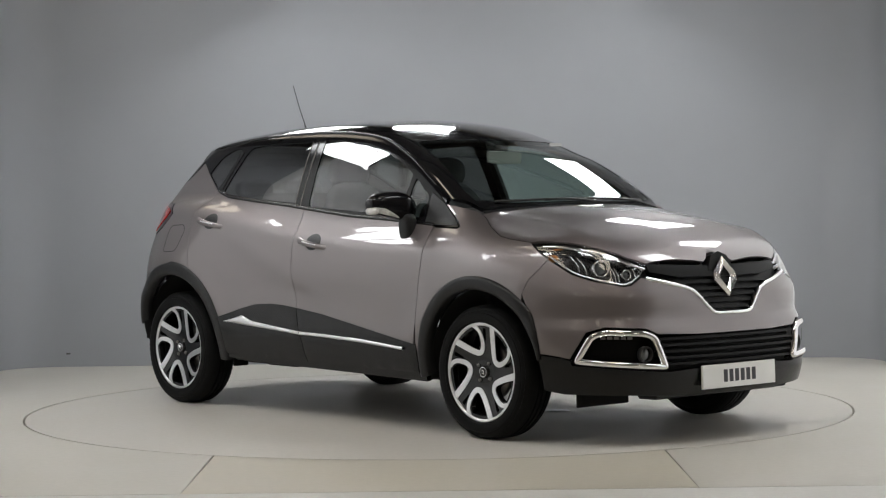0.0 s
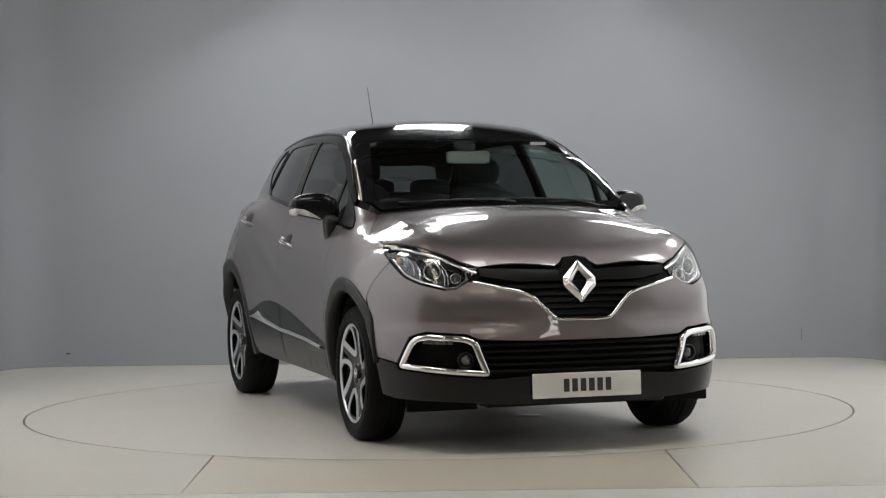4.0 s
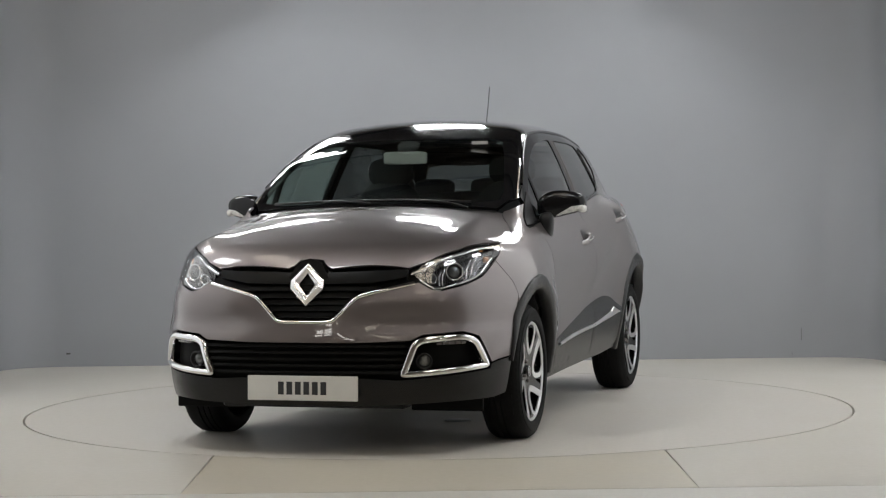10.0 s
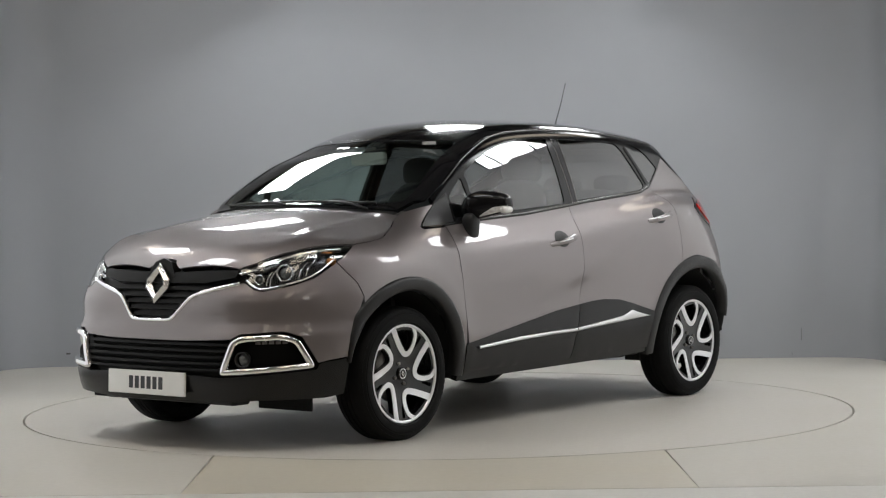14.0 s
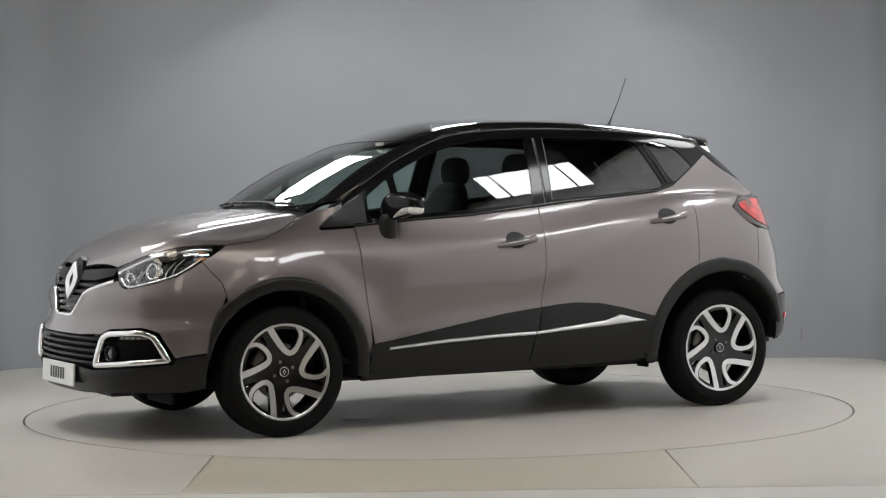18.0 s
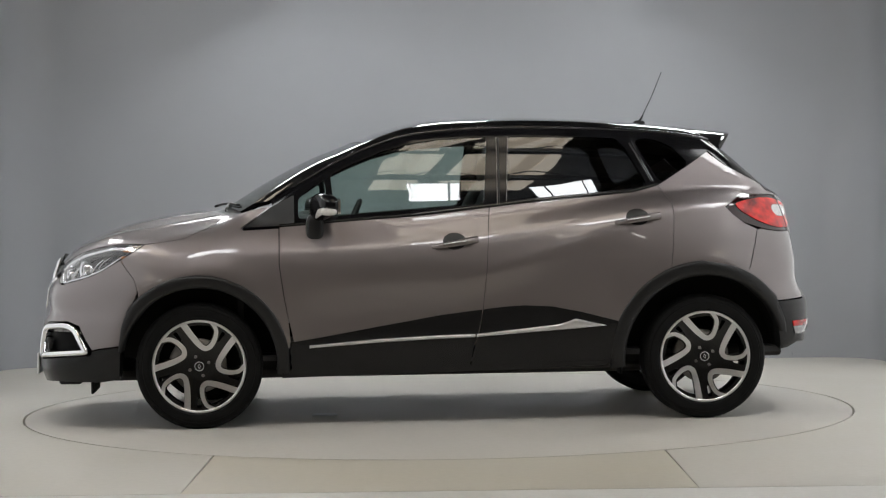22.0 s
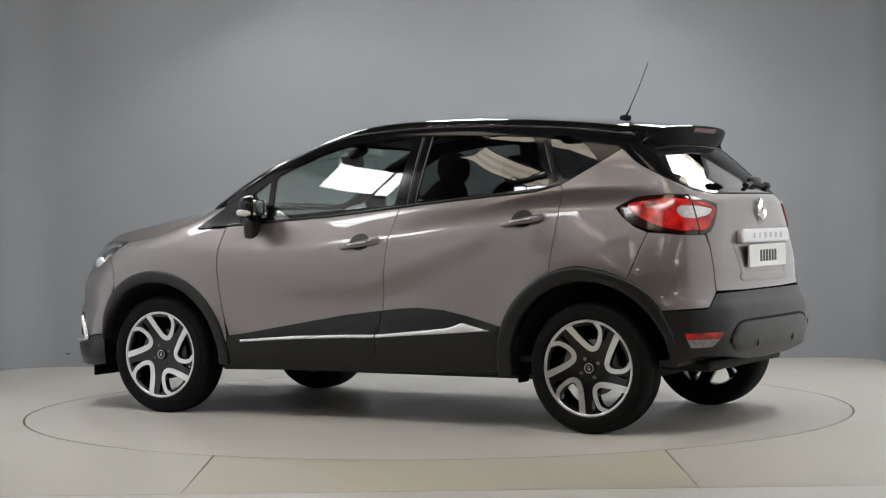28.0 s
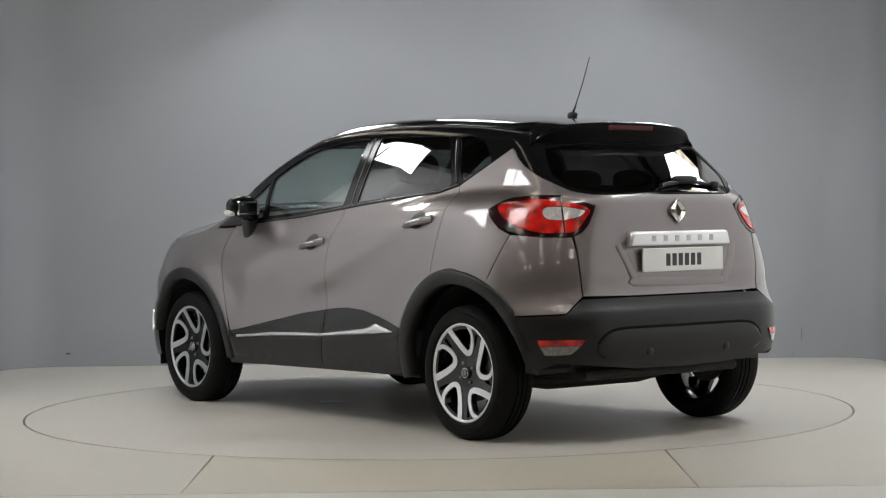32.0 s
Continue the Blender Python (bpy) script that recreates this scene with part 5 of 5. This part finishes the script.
# wheels
def wheel():
    w = []
    R, W = 0.322, 0.098
    prof = [(0.236, -W + 0.012), (0.241, -W + 0.002), (0.248, -W - 0.002), (0.251, -W - 0.0005), (0.264, -W - 0.004), (0.284, -W - 0.001), (0.286, -W + 0.003), (0.290, -W + 0.002), (0.309, -W + 0.012), (0.319, -W + 0.028), (0.322, -W + 0.05)]
    for y in (-0.036, -0.008, 0.020):
        prof += [(0.3222, y - 0.012), (0.3155, y - 0.011), (0.3155, y - 0.005), (0.3222, y - 0.004)]
    prof += [(0.322, 0.048), (0.319, W - 0.028), (0.309, W - 0.012), (0.290, W - 0.002), (0.286, W - 0.003), (0.284, W + 0.001), (0.264, W + 0.004), (0.251, W + 0.0005), (0.248, W + 0.002), (0.241, W - 0.002), (0.236, W - 0.012), (0.215, W - 0.04), (0.215, -W + 0.04)]
    bm = bmesh.new()
    lathe(bm, prof, 72, closed=True)
    bmesh.ops.recalc_face_normals(bm, faces=bm.faces)
    tyre = part("wheel", bm, RUBBER, car, "two-tone alloy wheel with black tyre", smooth=35)
    # shoulder blocks
    bm = bmesh.new()
    for k in range(64):
        a = 2 * math.pi * k / 64
        for s in (1, -1):
            c = bmesh.ops.create_cube(bm, size=1.0)["verts"]
            mm = Matrix.Rotation(-a, 4, "Y") @ pose(0.3105, s * 0.076, 0, 0, 0, s * 30) @ Matrix.Diagonal((0.007, 0.028, 0.019, 1))
            bmesh.ops.transform(bm, matrix=mm, verts=c)
    ob = part("tread", bm, RUBBER, tyre)
    tagged(ob, kind="stuff")
    # rim barrel and lip
    bm = bmesh.new()
    lathe(bm, [(0.215, -0.08), (0.205, -0.05), (0.200, 0.0), (0.205, 0.06), (0.220, 0.084), (0.2245, 0.090)], 72)
    part("rim_barrel", bm, ALLOY_BLACK, tyre, smooth=40)
    bm = bmesh.new()
    lathe(bm, [(0.2165, 0.083), (0.2185, 0.0895), (0.2275, 0.0915), (0.2335, 0.089), (0.2335, 0.080)], 96)
    part("rim_lip", bm, SATIN, tyre, "machined silver rim edge", smooth=40)

    def polar(r, a):
        return (-r * math.cos(radians(a)), r * math.sin(radians(a)))

    def dish(r):
        return 0.066 + 0.018 * min(1, max(0, (r - 0.06) / 0.15)) ** 1.5
    loops = []
    for k in range(5):
        b = 90 + 72 * k
        loops.append(spline([polar(0.2225, b + 20), polar(0.160, b + 14), polar(0.112, b + 2), polar(0.0925, b - 15), polar(0.108, b - 29), polar(0.150, b - 30.5), polar(0.195, b - 26), polar(0.2235, b - 17)], 6))
    holes = []
    for k, lp in enumerate(loops):
        b = 90 + 72 * k
        holes.append([tuple(p) for p in inset(lp + [polar(0.2195, b - 17 + 9 * (i + 1)) for i in range(3)], 0.016)])
    outer = [polar(0.2185, 3 * i) for i in range(120)]
    # narrow slots between neighbouring loops
    for k in range(5):
        b = 90 + 72 * k + 37
        holes.append(rounded([polar(0.206, b - 4.5), polar(0.206, b + 1.5), polar(0.150, b - 1.0), polar(0.150, b - 4.5)], 0.006))
    q, fs = flat_mesh(outer, holes, 0.018, 0.0)
    bm = bmesh.new()
    vs = [bm.verts.new((x, dish(math.hypot(x, z)), z)) for x, z in q]
    for f in fs:
        bm.faces.new([vs[i] for i in f])
    bmesh.ops.recalc_face_normals(bm, faces=bm.faces)
    if sum(f.normal.y for f in bm.faces) < 0:
        bmesh.ops.reverse_faces(bm, faces=bm.faces)
    ex = bmesh.ops.extrude_face_region(bm, geom=list(bm.faces))
    bmesh.ops.translate(bm, verts=[e for e in ex["geom"] if isinstance(e, bmesh.types.BMVert)], vec=(0, -0.028, 0))
    bmesh.ops.recalc_face_normals(bm, faces=bm.faces)
    part("spokes", bm, ALLOY_BLACK, tyre, "gloss black spokes", smooth=30)
    for k, lp in enumerate(loops):
        sq, sf = flat_mesh(strip(lp, 0.032, 0.018), (), 0.014, 0.0)
        bm = bmesh.new()
        vs = [bm.verts.new((x, dish(math.hypot(x, z)) + 0.0035, z)) for x, z in sq]
        for f in sf:
            bm.faces.new([vs[i] for i in f])
        bmesh.ops.recalc_face_normals(bm, faces=bm.faces)
        ex = bmesh.ops.extrude_face_region(bm, geom=list(bm.faces))
        bmesh.ops.translate(bm, verts=[e for e in ex["geom"] if isinstance(e, bmesh.types.BMVert)], vec=(0, -0.006, 0))
        bmesh.ops.recalc_face_normals(bm, faces=bm.faces)
        part("spoke_face", bm, SATIN, tyre, "machined silver spoke face", smooth=30)
    bm = bmesh.new()
    lathe(bm, [(0.0005, 0.078), (0.024, 0.078), (0.029, 0.074), (0.030, 0.060)], 32)
    part("hub_cap", bm, ALLOY_BLACK, tyre, smooth=30)
    bm = bmesh.new()
    lathe(bm, [(0.0205, 0.0775), (0.0225, 0.0795), (0.0245, 0.0775)], 32)
    part("hub_ring", bm, SATIN, tyre, smooth=50)
    bm = bmesh.new()
    lathe(bm, [(0.0060, 0.0775), (0.0085, 0.0795), (0.0110, 0.0775)], 4, m=Matrix.Diagonal((0.8, 1.0, 1.35, 1.0)))
    part("hub_emblem", bm, SATIN, tyre)
    for k in range(4):
        x, z = polar(0.051, 21 + 90 * k)
        bm = bmesh.new()
        lathe(bm, [(0.0005, 0.074), (0.007, 0.074), (0.0085, 0.070), (0.0085, 0.055)], 12, m=Matrix.Translation((x, 0, z)))
        part("wheel_nut", bm, STEEL, tyre, smooth=30)
    bm = bmesh.new()
    lathe(bm, [(0.07, 0.030), (0.135, 0.030), (0.138, 0.026), (0.138, 0.006), (0.07, 0.006)], 48)
    part("brake_disc", bm, STEEL, tyre, smooth=30)
    bm = bmesh.new()
    lathe(bm, [(0.10, 0.042), (0.152, 0.042), (0.158, 0.030), (0.158, -0.02), (0.10, -0.02)], 10, a0=15, a1=75)
    part("brake_caliper", bm, STEEL, tyre, smooth=30)
    for ob in tyre.children:
        if ob.name.startswith(("rim", "spoke")):
            ob.data.transform(Matrix.Diagonal((1.03, 1, 1.03, 1)))
    return tyre


first = wheel()
first.matrix_basis = pose(1.303, 0.757, 0.318) @ pose(0, 0, 0, 0, 0, 0)
for x, y, s, spin in ((-1.303, 0.750, 0, 8), (1.303, -0.757, 180, 32), (-1.303, -0.750, 180, 33)):
    copy_thing(first, pose(x, y, 0.320, 0, 0, s) @ pose(0, 0, 0, 0, spin, 0))
# wheel wells and underside
for x, r, low, high, deep in ((1.303, 0.40, 4, 188, 0.285), (-1.303, 0.43, -8, 176, 0.25)):
    for s in (1, -1):
        bm = bmesh.new()
        lathe(bm, [(r, 0.0), (r, deep)], 30, m=Matrix.Translation((x, 0.53 if s > 0 else -0.53 - deep, 0.322)), a0=low, a1=high)
        lathe(bm, [(0.02, 0.0), (r, 0.0)], 30, m=Matrix.Translation((x, s * 0.53, 0.322)), a0=low, a1=high)
        part("wheel_well", bm, DARK, car, "black wheel well liner", smooth=40)
bm = bmesh.new()
box(bm, -1.10, 1.95, -0.52, 0.52, 0.225, 0.28, 0.02, 2)
box(bm, -1.80, -1.08, -0.50, 0.50, 0.29, 0.34, 0.02, 2)
box(bm, -0.84, 0.86, -0.77, 0.77, 0.266, 0.31, 0.015, 2)
for k in range(6):
    x = -1.05 + 0.42 * k
    box(bm, x, x + 0.3, -0.4 + 0.1 * (k % 3), 0.1 + 0.1 * (k % 2), 0.205, 0.235, 0.012, 1)
part("underbody", bm, UNDER, car, "dark underbody")
bm = bmesh.new()
tube(bm, [(-1.303, -0.7, 0.30), (-1.28, -0.3, 0.24), (-1.28, 0.3, 0.24), (-1.303, 0.7, 0.30)], 0.035, 10)
part("axle", bm, UNDER, car, smooth=50)
bm = bmesh.new()
tube(bm, [(1.303, -0.7, 0.30), (1.30, 0, 0.24), (1.303, 0.7, 0.30)], 0.03, 10)
part("axle", bm, UNDER, car, smooth=50)

# cabin
both_sides("inner_door_trim", [(0.98, 1.0), (0.5, 1.035), (-0.2, 1.095), (-0.95, 1.165), (-1.25, 1.26), (-1.45, 1.22), (-1.45, 0.85), (-0.9, 0.82), (-0.8, 0.35), (0.8, 0.35), (0.9, 0.82), (1.0, 0.9)], CABIN, step=0.08, off=-0.055, thick=0.0)
panel("headlining", "top", across_top([(0.44, 0.0), (0.42, 0.46), (0.0, 0.50), (-0.7, 0.49), (-1.3, 0.44), (-1.4, 0.0)]), LINING, car, "grey headlining", step=0.08, off=-0.035, thick=0.0)
bm = bmesh.new()
box(bm, -1.72, 1.10, -0.72, 0.72, 0.33, 0.36)
box(bm, 1.08, 1.11, -0.60, 0.60, 0.34, 1.0)
part("cabin_floor", bm, CABIN, car)
bm = bmesh.new()
blob(bm, 0.88, 0, 0.98, 0.30, 0.72, 0.125, p=3.2, nu=36, nv=16, shape=lambda v: Vector((v.x, v.y, v.z - 0.35 * max(0, -v.x))))
dash = part("dashboard", bm, CABIN, car, "charcoal dashboard", smooth=60)
bm = bmesh.new()
blob(bm, 0.70, -0.36, 1.055, 0.10, 0.17, 0.05, p=2.4, nu=20, nv=10)
part("instrument_hood", bm, CABIN, dash, smooth=60)
bm = bmesh.new()
mm = pose(0.50, -0.36, 0.985, 0, 0, 0) @ pose(0, 0, 0, 0, -24, 0) @ pose(0, 0, 0, 0, 0, -90)
lathe(bm, [(0.185 + 0.014 * math.cos(a * math.pi / 5), 0.014 * math.sin(a * math.pi / 5)) for a in range(10)], 40, m=mm, closed=True)
lathe(bm, [(0.0005, 0.03), (0.06, 0.025), (0.075, -0.01)], 20, m=mm)
for a in (0, 180, 270):
    tube(bm, [mm @ Vector((0.06 * math.cos(radians(a)), 0, 0.06 * math.sin(radians(a)))), mm @ Vector((0.18 * math.cos(radians(a)), 0, 0.18 * math.sin(radians(a))))], 0.014, 8)
tube(bm, [mm @ Vector((0, 0, 0)), (0.80, -0.36, 0.92)], 0.035, 10)
part("steering_wheel", bm, CABIN, dash, "black steering wheel", smooth=60)
bm = bmesh.new()
blob(bm, 0.575, 0.0, 1.372, 0.016, 0.118, 0.034, p=7.0, nu=32, nv=14)
mirror_in = part("rear_view_mirror", bm, MIRRORBACK, car, "grey rear-view mirror", smooth=60)
bm = bmesh.new()
blob(bm, 0.535, 0.0, 1.425, 0.055, 0.055, 0.026, p=2.6, nu=20, nv=10, shape=lambda v: Vector((v.x, v.y * (1 - 0.35 * v.x), v.z - 0.9 * v.x)))
part("sensor_housing", bm, CABIN, mirror_in, smooth=60)
bm = bmesh.new()
box(bm, 0.555, 0.562, 0.36, 0.445, 1.437, 1.453)
part("screen_label", bm, MIRRORBACK, ws, "pale label on the windscreen")


def seat(width):
    bm = bmesh.new()
    blob(bm, 0.05, 0, 0.62, 0.27, width, 0.11, p=3.0, nu=24, nv=10, shape=lambda v: Vector((v.x, v.y, v.z + 0.25 * v.x)))
    s = part("seat", bm, SEAT, car, "black cloth seat", smooth=60)
    bm = bmesh.new()
    blob(bm, -0.27, 0, 0.93, 0.075, width * 0.95, 0.33, p=3.0, nu=24, nv=14, shape=lambda v: Vector((v.x - 1.5 * v.z, v.y * (1 - 0.12 * max(0, v.z)), v.z)))
    part("backrest", bm, SEAT, s, smooth=60)
    bm = bmesh.new()
    blob(bm, -0.40, 0, 1.315, 0.05, 0.135, 0.085, p=2.6, nu=20, nv=12)
    for y in (-0.05, 0.05):
        tube(bm, [(-0.40, y, 1.27), (-0.37, y, 1.18)], 0.007, 6)
    part("head_restraint", bm, SEAT, s, smooth=60)
    return s


fs1 = seat(0.25)
fs1.matrix_basis = pose(0.10, 0.36, 0.0)
copy_thing(fs1, pose(0.10, -0.36, 0.0))
bm = bmesh.new()
blob(bm, -0.78, 0, 0.66, 0.27, 0.66, 0.11, p=4.0, nu=36, nv=10)
bench = part("rear_bench", bm, SEAT, car, "black cloth rear bench", smooth=60)
bm = bmesh.new()
blob(bm, -1.10, 0, 0.93, 0.08, 0.64, 0.28, p=4.0, nu=36, nv=14, shape=lambda v: Vector((v.x - 1.0 * v.z, v.y, v.z)))
part("backrest", bm, SEAT, bench, smooth=60)
for y in (-0.36, 0.0, 0.36):
    bm = bmesh.new()
    blob(bm, -1.20, y, 1.235, 0.04, 0.13, 0.055, p=3.0, nu=20, nv=10)
    part("head_restraint", bm, SEAT, bench, smooth=60)
bm = bmesh.new()
box(bm, -1.70, -1.25, -0.55, 0.55, 1.10, 1.12, 0.005, 1)
part("parcel_shelf", bm, CABIN, car)



# ---------- what moves ----------
def heading(t):
    """The turntable's angle in degrees."""
    return -48.948 - 5.7637 * t + 0.474 * math.sin(math.pi * t / 32) - 0.121 * math.sin(math.pi * t / 16)


def motions():
    times = [2.0 * i for i in range(17)]
    walk(turntable, [(t, pose(0, 0, 0, 0, 0, heading(t))) for t in times])
    rows = []
    for t in times:
        a = radians(heading(t))
        rows.append((t, pose(-0.0171 * math.cos(a) + 0.0036 * math.sin(a), -0.0171 * math.sin(a) - 0.0036 * math.cos(a), 0, 0, 0, heading(t))))
    walk(car, rows)


motions()
